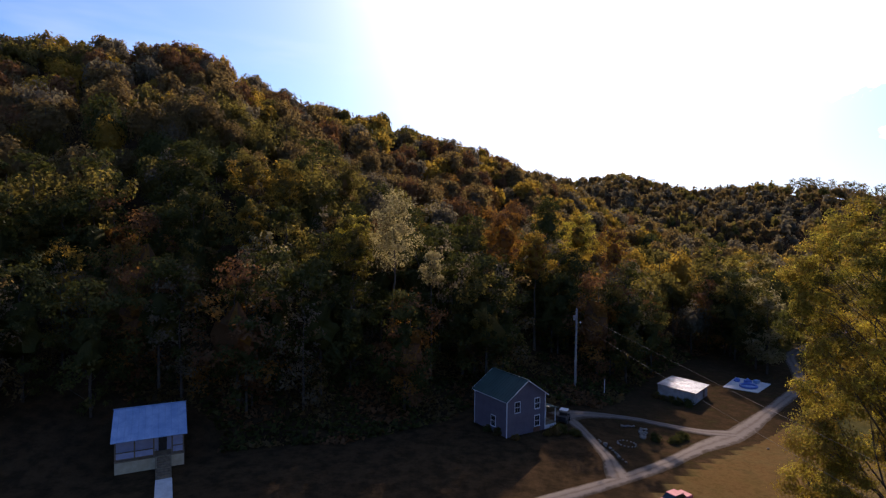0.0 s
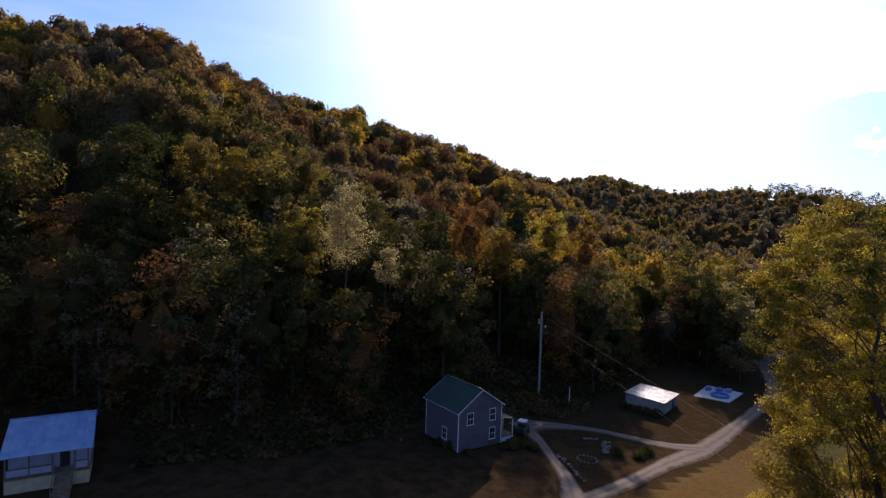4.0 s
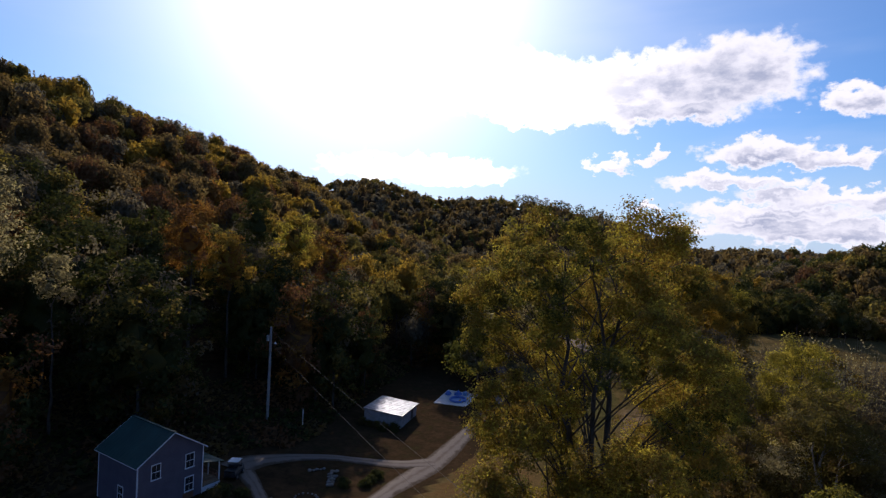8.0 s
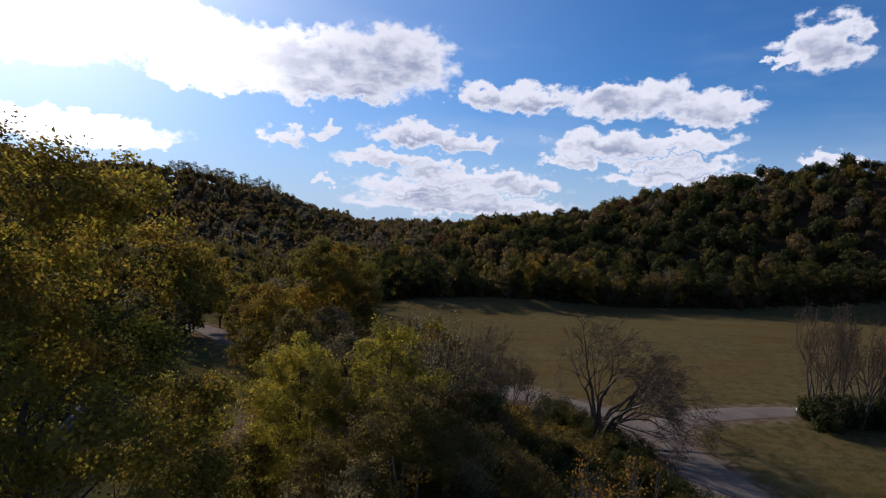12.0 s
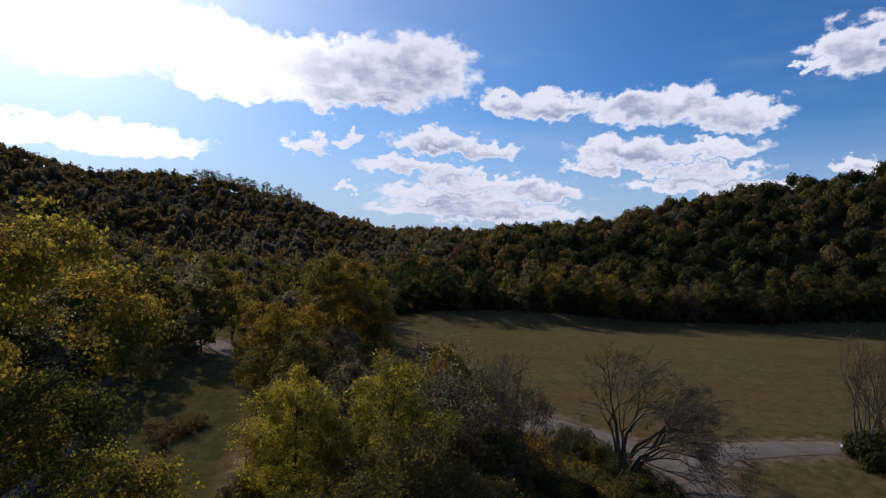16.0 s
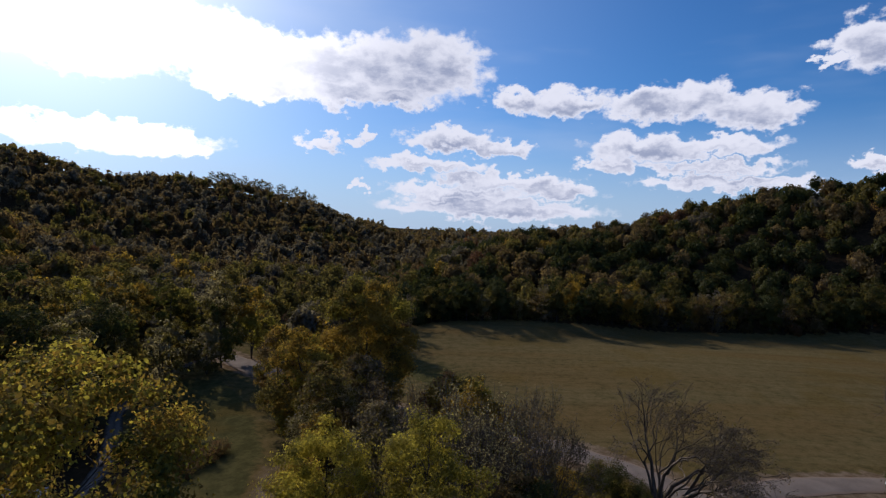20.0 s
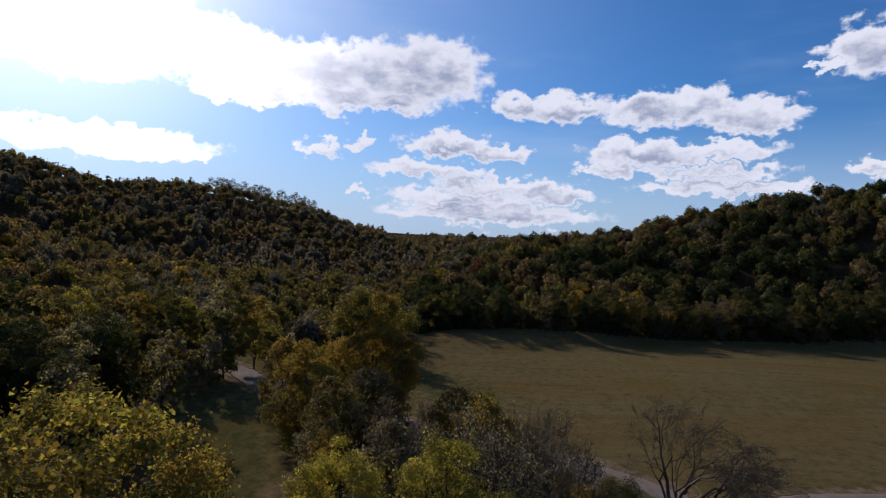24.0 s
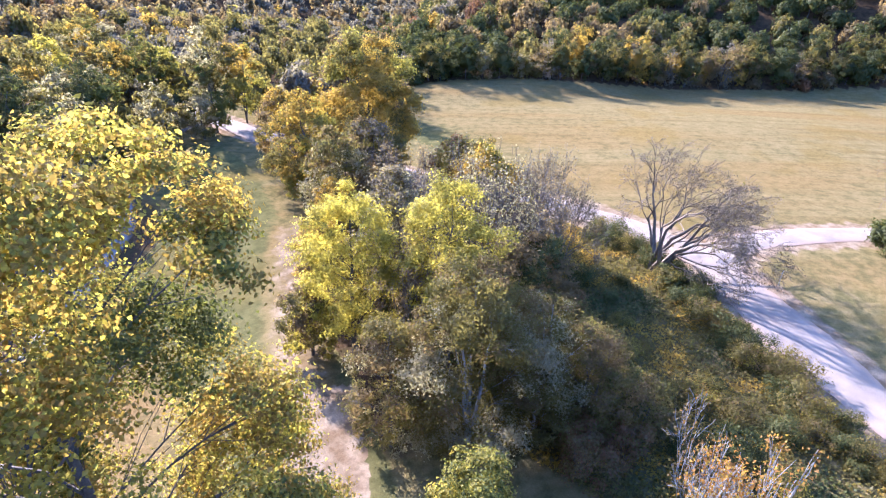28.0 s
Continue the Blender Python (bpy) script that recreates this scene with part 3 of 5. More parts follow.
def limb_tubes(paths, sides):
    """Tapered tubes along polylines: each path is (points, first radius, last radius)."""
    pieces = []
    ring = np.linspace(0, 2 * np.pi, sides, endpoint=False)
    for p, r0, r1 in paths:
        p = np.asarray(p, float)
        d = np.gradient(p, axis=0)
        d /= np.linalg.norm(d, axis=1, keepdims=True) + 1e-9
        u = np.cross(d, (0.31, 0.95, 0.05))
        u /= np.linalg.norm(u, axis=1, keepdims=True) + 1e-9
        w2 = np.cross(d, u)
        r = np.linspace(r0, r1, len(p))[:, None, None]
        v = p[:, None] + r * (u[:, None] * np.cos(ring)[None, :, None] + w2[:, None] * np.sin(ring)[None, :, None])
        k = np.arange(len(p) * sides).reshape(-1, sides)
        j = np.roll(k, -1, axis=1)
        pieces.append((v.reshape(-1, 3), np.stack([k[:-1], j[:-1], j[1:], k[1:]], -1).reshape(-1, 4)))
    return joined(pieces)


def bow(p, q, lift, rng, n=5, sway=0.06):
    """A bent branch from p to q, rising first and then spreading."""
    p, q = np.asarray(p, float), np.asarray(q, float)
    t = np.linspace(0, 1, n)[:, None]
    mid = (p + q) / 2 + np.array([0, 0, lift]) * np.linalg.norm(q - p) + rng.normal(size=3) * sway * np.linalg.norm(q - p)
    return (1 - t) ** 2 * p + 2 * t * (1 - t) * mid + t**2 * q


def spread(rng, h, r, low, boughs, sprays, leaves, top=1.0, tall=0.8, gap=1.0, inner=0.35, tight=1.0, blunt=2.6):
    """Rounded boughs that fill a crown, the sprays on each bough, and the leaves of each spray."""
    k = np.arange(boughs)
    u = np.clip((k + rng.uniform(0, 1, boughs)) / boughs, 0.02, 0.98)
    wide = (1 - np.abs(2 * u**0.85 - 1) ** blunt) ** (1 / blunt) * (1 - (1 - top) * u)
    size = r * math.sqrt(3.0 / boughs) * rng.uniform(0.72, 1.22, boughs) * gap
    turn = k * 2.399 + rng.uniform(-0.5, 0.5, boughs)
    rho = np.maximum(0.0, wide * r - size * 0.7) * rng.uniform(0.74, 1.0, boughs) * np.where(k % 5 == 3, inner, 1.0)
    out = np.stack([np.cos(turn), np.sin(turn), 0 * turn], -1)
    middle = out * rho[:, None]
    middle[:, 2] = low + size * 0.55 * tall + u * np.maximum(0.2, h - low - size * 1.35 * tall)
    b = np.repeat(k, sprays)
    d = rng.normal(size=(len(b), 3)) + 0.55 * out[b] + np.array([0, 0, 0.35])
    d /= np.linalg.norm(d, axis=1, keepdims=True)
    tip = middle[b] + d * (size[b] * rng.uniform(0.25, 1.0, len(b)) ** 0.55)[:, None] * np.array([1, 1, tall])
    tip[:, 2] = np.maximum(tip[:, 2], low * 0.8)
    far = size[b] * 1.2 / math.sqrt(sprays) * rng.uniform(0.65, 1.35, len(b))
    pick = rng.choice(len(b), leaves, p=far**2 / (far**2).sum())
    off = rng.normal(size=(leaves, 3)) * np.array([0.62, 0.62, 0.42]) * tight
    at = tip[pick] + off * far[pick][:, None]
    face = d[pick] * 0.7 + off * 0.6 + np.array([0, 0, 0.4])
    tint = 0.62 * rng.uniform(size=boughs)[b][pick] + 0.26 * rng.uniform(size=len(b))[pick] + 0.12 * rng.uniform(size=leaves)
    return middle, size, b, tip, at, face, np.clip((tint - 0.5) * 1.5 + 0.5, 0, 0.999)


def stems_up(rng, h, r, trunk, forks, lean):
    """Trunk paths from the ground into the crown."""
    stem = []
    for k in range(forks):
        a = 2 * np.pi * (k + rng.uniform(0, 0.5)) / forks
        off = np.array([np.cos(a), np.sin(a)]) * (0.26 * r if forks > 1 else 0.0)
        tipz = h * (0.9 - 0.14 * rng.uniform() * (forks > 1))
        p = [np.array([0.0, 0.0, 0.0])]
        for t in np.linspace(0.12, 1, 9):
            w = rng.normal(size=2) * 0.016 * h * t
            p.append(np.array([*(off * t**0.8 + w + np.array([lean, 0]) * t * h), tipz * t]))
        stem.append((np.array(p), trunk * (1.0 if k == 0 else 0.75), trunk * 0.12))
    return stem


def limbs_to(rng, stem, middle, b, tip, low, h, trunk, twigs):
    """A limb to each bough and thin twigs from there to some of its sprays."""
    branch = []
    for k, q in enumerate(middle):
        head = stem[k % len(stem)][0]
        reach = math.hypot(q[0] - np.interp(q[2], head[:, 2], head[:, 0]), q[1] - np.interp(q[2], head[:, 2], head[:, 1]))
        zs = min(max(low * 0.6, q[2] - reach * rng.uniform(0.6, 1.1) - 0.03 * h), head[-1, 2] * 0.95)
        s = np.array([np.interp(zs, head[:, 2], head[:, 0]), np.interp(zs, head[:, 2], head[:, 1]), zs])
        rad = trunk * (0.08 + 0.20 * max(0.0, 1 - zs / h))
        main = bow(s, q, 0.06, rng, 6, 0.09)
        branch.append((main, rad, rad * 0.3))
        for e in tip[b == k][:twigs]:
            branch.append((bow(main[rng.integers(3, 6)], e, 0.07, rng, 3), rad * 0.28, rad * 0.06))
    return branch


def forked(rng, h, r, stems, levels, trunk, droop=0.25, side=(0.0, 0.0)):
    """A bare tree that forks again and again: branch paths and the tips of its twigs."""
    paths, tips, stack = [], [], []
    for k in range(stems):
        a = 2 * np.pi * (k + rng.uniform(0, 0.6)) / stems
        d = np.array([math.cos(a) * 0.55 + side[0], math.sin(a) * 0.55 + side[1], 1.0])
        stack.append((np.zeros(3), d / np.linalg.norm(d), 1.0, 1.0, 0))
    while stack:
        p, d, long, thick, level = stack.pop()
        q = p + d * long
        paths.append((np.array([p, (p + q) / 2 + rng.normal(size=3) * 0.05 * long, q]), thick, thick * 0.72))
        tips.append((q, level))
        if level == levels:
            continue
        for j in range(2 + (rng.uniform() < 0.4)):
            s = q if j == 0 else p + (q - p) * rng.uniform(0.4, 1.0)
            e = d + rng.normal(size=3) * 0.40 + np.array([side[0] * 0.25, side[1] * 0.25, 0.10 - droop * level / levels])
            stack.append((s, e / np.linalg.norm(e), long * rng.uniform(0.64, 0.86), thick * (0.66 if j == 0 else 0.50), level + 1))
    every = np.concatenate([p for p, _, _ in paths])
    wide, high = np.quantile(np.hypot(every[:, 0], every[:, 1]), 0.95), np.quantile(every[:, 2], 0.995)
    fit = np.array([r / wide, r / wide, h / high])
    return [(p * fit, max(a * trunk, 0.017), max(c * trunk, 0.013)) for p, a, c in paths], np.array([q for q, level in tips if level >= levels - 2]) * fit


def cube_ball(n):
    """Directions over a ball, as a grid of quads on each side of a cube."""
    g = np.linspace(-1, 1, n + 1)
    a, b = np.meshgrid(g, g)
    pieces = []
    k = np.arange((n + 1) ** 2).reshape(n + 1, n + 1)
    quads = np.stack([k[:-1, :-1], k[:-1, 1:], k[1:, 1:], k[1:, :-1]], -1).reshape(-1, 4)
    for axis in range(3):
        for s in (-1, 1):
            p = np.empty((n + 1, n + 1, 3))
            p[..., axis], p[..., (axis + 1) % 3], p[..., (axis + 2) % 3] = s, np.tan(a * 0.785), np.tan(b * 0.785)
            pieces.append((p.reshape(-1, 3), quads if s > 0 else quads[:, ::-1]))
    v, f = joined(pieces)
    return v / np.linalg.norm(v, axis=1, keepdims=True), f


def crown_core(rng, lobes, radii, n=4, share=0.9):
    """The dense inside of a crown: one closed, lumpy, uneven body behind the leaves."""
    d, f = cube_ball(n)
    dot = d @ lobes.T
    disc = radii[None] ** 2 - (lobes**2).sum(1)[None] + dot**2
    reach = np.where(disc > 0, dot + np.sqrt(np.maximum(disc, 0)), 0.4 * radii.mean()).max(1)
    key, back = np.unique(np.round(d, 4), axis=0, return_inverse=True)
    uneven = rng.uniform(0.88, 1.10, len(key))[back.ravel()]
    return d * (reach * share * uneven)[:, None], np.concatenate([f[:, :3], f[:, [0, 2, 3]]])


def plant(name, x, y, seed, h, r, low, boughs, sprays, leaves, size, trunk, leaf, bark, label, category="tree", group="", sides=6, twigs=3, forks=1, lean=0.0, dense=0.0, bare=0, droop=0.25, side=(0.0, 0.0), loose=0.4, broad=False, **shape):
    """One tree or shrub as a thing with a trunk, its branching and a crown."""
    rng = np.random.default_rng(seed)
    top = thing(name, pose(x, y, ground_at(x, y) - 0.15, 0, 0, 0), label, category, group)
    stem = stems_up(rng, h, r, trunk, forks, lean)
    middle, bulk, b, tip, at, face, tint = spread(rng, h, r, low, boughs, sprays, max(leaves, 1), **shape)
    if bare:
        branch, tip = forked(rng, h, r, forks, bare, trunk, droop, side)
        stem, branch = [k for k in branch[:forks]], branch[forks:]
        at = tip[rng.integers(0, len(tip), max(leaves, 1))] + rng.normal(size=(max(leaves, 1), 3)) * 0.22
        face = rng.normal(size=at.shape)
    else:
        branch = limbs_to(rng, stem, middle, b, tip, low, h, trunk, twigs)
    v, f = limb_tubes(stem, max(sides, 7))
    t = new("trunk", fast_mesh("trunk", v, f, [bark]))
    t.parent = top
    v, f = limb_tubes(branch, 3)
    new("branching", fast_mesh("branching", v, f, [bark])).parent = t
    if leaves:
        v, f = leaf_cards(rng, at, size, 0.2, face, 0.5) if broad else leaf_darts(rng, at, size * 1.06, face, loose)
        leafs = leaf
        idx = np.floor(tint * len(leafs))
        if dense:
            hub = np.array([0, 0, low + (h - low) * 0.45])
            core, g = crown_core(rng, middle - hub, bulk, 3, dense)
            v, f = joined([(v, f), (core + hub, g)])
            idx = np.concatenate([idx, np.floor(rng.uniform(size=len(g)) ** 2 * len(leafs))])
        new("crown", fast_mesh("crown", v, f, [LEAF[k] for k in leafs], idx)).parent = top
    return top


# the tall cottonwood beside the flight path
plant("cottonwood_tree", 41.4, 49.7, 11, 35.2, 11.3, 2.5, 92, 20, 270000, 0.172, 0.5, ["leafgreen", "lime", "cotton", "yellow", "cotton", "lime"], BARK,
      "tall cottonwood tree with yellow-green autumn leaves and a grey trunk", forks=3, blunt=3.6, gap=1.24, inner=0.6, twigs=9, tall=0.85, tight=0.9, broad=True)
# trees of the creek bank
CREEK = [
    # x, y, height, crown radius, crown base, leaves, leaf size, leaf kinds, label
    (73.0, 66.0, 19.6, 5.6, 2.5, 24000, 0.165, ["yellow", "yellow", "lime"], "round bright yellow tree on the creek bank"),
    (76.6, 56.2, 22.0, 5.0, 8.0, 20000, 0.165, ["lime", "yellow", "lime"], "yellow-green tree on the creek bank"),
    (70.4, 49.3, 18.2, 6.6, 0.6, 46000, 0.145, ["brown", "olive", "olive", "olive", "pale"], "broad pale olive tree with thinning leaves"),
    (66.0, 54.4, 13.4, 4.2, 0.5, 16000, 0.145, ["brown", "olive", "olive", "pale"], "low dry olive-brown tree at the edge of the thicket"),
    (75.4, 45.4, 14.6, 5.4, 0.4, 24000, 0.145, ["brown", "olive", "olive", "pale"], "pale olive bank tree with thinning leaves"),
    (78.0, 41.9, 11.0, 4.6, 0.4, 13000, 0.145, ["brown", "olive", "olive"], "dry olive-brown bank tree"),
    (70.4, 69.8, 9.5, 3.6, 0.6, 9000, 0.20, ["olive", "yellow", "brown"], "low yellow-leaved bank tree"),
    (79.5, 77.5, 11.0, 4.2, 0.6, 9000, 0.22, ["gold", "brown", "olive"], "low orange-brown tree beside the meadow"),
    (84.0, 54.0, 13.0, 4.8, 0.6, 11000, 0.23, ["green", "olive", "brown"], "dull olive bank tree"),
    (90.0, 53.5, 12.0, 4.6, 0.6, 8000, 0.24, ["green", "brown"], "dull dark green bank tree"),
    (86.0, 72.0, 17.0, 5.5, 2.0, 11000, 0.24, ["olive", "grey", "pale"], "pale olive half-bare creek tree"),
    (103.0, 70.0, 16.5, 5.0, 2.0, 12000, 0.25, ["lime", "olive", "gold"], "golden green creek tree"),
    (109.0, 79.0, 14.0, 5.0, 2.0, 9500, 0.26, ["olive", "gold", "rust"], "olive and gold creek tree"),
    (93.0, 89.0, 18.0, 5.8, 2.0, 12000, 0.26, ["brown", "olive", "pale"], "olive brown creek tree"),
    (88.0, 84.0, 13.0, 4.6, 0.8, 9000, 0.25, ["olive", "brown", "gold"], "golden brown bank tree"),
    (103.0, 92.0, 17.0, 6.0, 2.0, 12000, 0.26, ["olive", "grey", "brown"], "olive creek tree turning grey"),
    (99.0, 103.5, 20.5, 6.0, 1.5, 14000, 0.27, ["lime", "gold", "olive"], "olive-gold tree on the creek bank"),
    (113.5, 103.0, 28.0, 10.2, 3.0, 44000, 0.29, ["gold", "gold", "olive", "lime"], "large round tree with golden orange leaves"),
    (122.0, 107.0, 20.0, 7.0, 2.0, 13000, 0.30, ["gold", "brown", "olive"], "golden brown tree at the field corner"),
    (107.0, 67.0, 12.5, 4.4, 0.8, 8000, 0.25, ["olive", "gold", "lime"], "golden green creek tree"),
    (102.5, 114.0, 19.0, 5.6, 1.0, 12000, 0.28, ["brown", "gold", "olive"], "golden brown tree on the creek bank"),
]
for k, (x, y, h, r, low, n, size, kinds, label) in enumerate(CREEK):
    plant("creek_tree", x, y, 40 + k, h, r, low, 20 + (8 if r > 6 else 0), 18, int(n * 1.4), size, 0.10 + h * 0.011, kinds, BARK_PALE if k in (2, 4, 10) else BARK, label, group="trees on the creek bank", forks=1 + k % 3, twigs=7, gap=1.15, tight=0.9)
for k, (x, y, h, r, n, kinds, label) in enumerate([
        (77.0, 62.0, 15.5, 4.6, 3500, ["grey", "brown"], "grey twiggy half-bare tree among yellow ones"), (88.0, 60.0, 19.5, 6.0, 4500, ["grey", "pale"], "grey half-bare creek tree"),
        (95.0, 64.5, 18.0, 6.2, 4500, ["grey", "grey"], "grey half-bare creek tree"), (95.0, 77.0, 17.5, 5.8, 4500, ["grey", "brown"], "brownish half-bare creek tree"),
        (96.0, 58.5, 16.0, 5.6, 4000, ["grey", "brown"], "grey-brown twiggy creek tree"), (101.5, 56.5, 13.0, 5.0, 3500, ["grey", "grey"], "grey-brown twiggy creek tree"),
        (103.5, 61.5, 16.5, 5.4, 4000, ["brown", "grey"], "brown half-bare creek tree"), (84.0, 65.5, 16.0, 5.0, 4000, ["grey", "olive"], "grey twiggy creek tree with a few olive leaves"),
        (91.5, 70.5, 15.5, 5.0, 4000, ["grey", "grey"], "grey twiggy creek tree"), (81.0, 70.0, 14.0, 4.6, 5000, ["pale", "grey"], "pale grey twiggy creek tree")]):
    plant("creek_tree", x, y, 70 + k, h, r, 2.0, 6, 4, n, 0.17, 0.14, kinds, BARK_TWIG if k % 2 else BARK_MID, label, group="half-bare trees on the creek bank", forks=4, bare=6, droop=0.18)
# the wide half-bare tree at the road
plant("bare_tree", 110.8, 47.0, 91, 17.5, 14.5, 5.5, 6, 4, 6500, 0.16, 0.42, ["brown", "grey", "olive"], BARK_TWIG, "wide spreading half-bare tree beside the road", forks=5, bare=8, droop=0.42, side=(0.27, -0.36))
for k, (x, y, h, r, n) in enumerate([(139.5, 21.0, 19.0, 5.0, 500), (144.5, 18.0, 19.0, 5.0, 700), (149, 13, 17.0, 5.5, 900), (141.5, 15, 15, 4.5, 700), (153, 8, 17, 5, 900)]):
    plant("bare_tree", x, y, 100 + k, h, r, 1.5, 6, 4, n * 2, 0.18, 0.22, ["brown", "rust", "grey"], BARK_TWIG, "grey bare tree with a few dry leaves by the lane", group="bare trees by the lane", forks=4, bare=6, droop=0.1)
# small trees under the flight path
plant("young_maple", 60.7, 28.9, 120, 19.8, 3.6, 6.0, 6, 4, 7000, 0.12, 0.085, ["orange", "gold", "orange"], BARK_PALE, "slender young tree with sparse orange leaves and grey twigs", forks=3, bare=6, droop=0.0)
plant("young_maple", 67.0, 30.8, 121, 15.5, 3.6, 4.0, 6, 4, 2600, 0.11, 0.08, ["orange", "brown"], BARK_PALE, "slender grey-twigged young tree with few orange leaves", forks=3, bare=6, droop=0.0)
plant("young_walnut", 59.0, 41.0, 122, 13.4, 3.6, 3.0, 22, 16, 16000, 0.15, 0.2, ["leafgreen", "lime", "leafgreen"], BARK, "young tree with dense yellow-green drooping leaves")
# trees by the far bend of the road; pale leaves put haze into colour
for k, (x, y, h, r, low, n, kinds) in enumerate([(111.7, 178.5, 20, 4.4, 7, 2600, ["olive", "leafgreen"]), (115.7, 177, 17, 3.6, 6, 2200, ["lime", "olive"]), (117.5, 160.5, 26, 6.5, 4, 5200, ["olive", "pale"]),
                                                  (124, 158, 21, 5.5, 3, 4200, ["gold", "lime"]), (103, 186, 19, 5, 3, 3600, ["olive", "gold", "pale"]), (96, 176, 16, 5, 2, 3000, ["pale", "olive"]),
                                                  (70, 126, 19, 5, 2, 3000, ["olive", "pale"]), (75, 139, 21, 5.5, 2, 3400, ["olive", "pale"]), (80, 152, 20, 5, 2, 3200, ["olive", "pale"]), (88, 163, 19, 5, 1, 3200, ["olive", "gold", "pale"]),
                                                  (84, 172, 21, 5.5, 2, 3400, ["olive", "pale"]), (72, 152, 20, 5.5, 2, 3200, ["pale", "olive"]), (92, 186, 20, 5, 2, 3200, ["lime", "yellow"]), (98, 198, 20, 5, 2, 3200, ["olive", "pale"]),
                                                  (106, 166, 8, 3, 0.5, 1500, ["brown", "green"]), (112, 166, 9, 3, 0.5, 1500, ["green"]), (108, 152, 13, 4.5, 0.5, 2400, ["olive", "pale"]), (113.5, 155, 17, 5, 1, 2800, ["olive", "leafgreen"]),
                                                  (101, 155, 14, 4.5, 0.5, 2400, ["olive", "pale"]), (94, 146, 15, 4.8, 1, 2600, ["olive", "pale"]), (88, 150.5, 17, 5, 1, 2800, ["olive", "leafgreen"]), (89, 158, 18, 5, 1, 2800, ["olive", "pale"]),
                                                  (112, 201, 17, 5, 1, 2600, ["lime", "gold"]), (125, 199, 16, 5, 1, 2600, ["lime", "olive"]), (117.5, 216, 18, 5.5, 1, 2800, ["olive", "pale"]), (108, 212, 18, 5.5, 1, 2800, ["olive", "gold", "pale"]), (126, 212, 18, 5.5, 1, 2800, ["olive", "leafgreen"]), (117, 228, 18, 6, 1, 2800, ["olive", "leafgreen"])]):
    plant("roadside_tree", x, y, 130 + k, h, r, low, 16, 9, int(n * 1.6), 0.42, 0.24, kinds, BARK, "slender tree with thin leaves near the far road bend", group="trees at the far road bend", twigs=2, forks=1 + k % 2, tight=0.8)

# ---- woods ----
KINDS = ["green", "olive", "brown", "grey", "gold", "rust", "orange", "yellow"]
# DULL leans to olive and grey, putting distance haze into leaf colour
WARM, DULL = (0.08, 0.17, 0.23, 0.08, 0.12, 0.18, 0.11, 0.03), (0.06, 0.46, 0.14, 0.18, 0.09, 0.02, 0.00, 0.05)
DARK = (0.44, 0.14, 0.20, 0.05, 0.03, 0.10, 0.03, 0.01)
rng = np.random.default_rng(77)


def lumpy_crown(rng, lobe, body, leaves, size, tall=1.12):
    """A lumpy crown one metre in radius, its foot at zero: leaves over rounded lobes and a dense inside."""
    lobes = rng.normal(size=(lobe, 3))
    lobes /= np.linalg.norm(lobes, axis=1, keepdims=True)
    lobes[:, 2] = np.abs(lobes[:, 2]) * 0.9 - 0.25
    lobes *= rng.uniform(0.45, 0.70, (lobe, 1))
    radii = rng.uniform(0.30, 0.44, lobe)
    v, f = crown_core(rng, lobes, radii, body, 0.62)
    up = np.array([1, 1, tall])
    pick = rng.choice(lobe, leaves, p=radii**2 / (radii**2).sum())
    d = rng.normal(size=(leaves, 3)) + 0.6 * lobes[pick] + np.array([0, 0, 0.25])
    d /= np.linalg.norm(d, axis=1, keepdims=True)
    at = lobes[pick] + d * (radii[pick] * rng.uniform(0.62, 1.06, leaves))[:, None]
    return joined([leaf_darts(rng, (at + (0, 0, 0.62)) * up, size, d + 0.5 * lobes[pick] + np.array([0, 0, 0.2]), 0.32), ((v + (0, 0, 0.62)) * up, f)])


CROWNS = {"near": [lumpy_crown(rng, 20, 3, 1350, 0.088) for _ in range(7)], "mid": [lumpy_crown(rng, 15, 2, 480, 0.15) for _ in range(7)], "far": [lumpy_crown(rng, 9, 2, 80, 0.30) for _ in range(7)]}


def scatter(x0, x1, y0, y1, gap):
    """Places about a gap apart, jittered."""
    xs, ys = np.meshgrid(np.arange(x0, x1, gap), np.arange(y0, y1, gap))
    p = np.stack([xs.ravel(), ys.ravel()], -1) + rng.uniform(-0.85, 0.85, (xs.size, 2)) * gap
    return p


def wooded(p):
    """Whether a place lies on the wooded slopes or in the valley woods."""
    x, y = p[:, 0], p[:, 1]
    az, r = np.degrees(np.arctan2(x - CX, y - CY)) - 1.5, np.hypot(x - CX, y - CY)
    foot, crest = np.interp(az, NEAR[:, 0], NEAR[:, 1]), np.interp(az, NEAR[:, 0], NEAR[:, 2])
    ok = (r > foot + 3) & ~inside(x, y, FIELD) & ~inside(x, y, MEADOW)
    for name, d in (("road", 9), ("drive", 8), ("upper_drive", 8)):
        ok &= off_line(x, y, name) > d
    for px, py in ((-12.5, 96), (-5.5, 97), (-19.5, 95), (-38, 96), (-38, 114), (-47, 116), (9.5, 119), (16, 117.5), (37, 132), (30, 140), (22, 138), (-30, 136)):
        ok &= np.hypot(x - px, y - py) > 5.5
    ok &= ~((np.abs(x - 60) < 12) & (np.abs(y - 116) < 11)) & ~((np.abs(x - 43) < 9) & (np.abs(y - 106) < 9))
    return ok, az, r, foot, crest


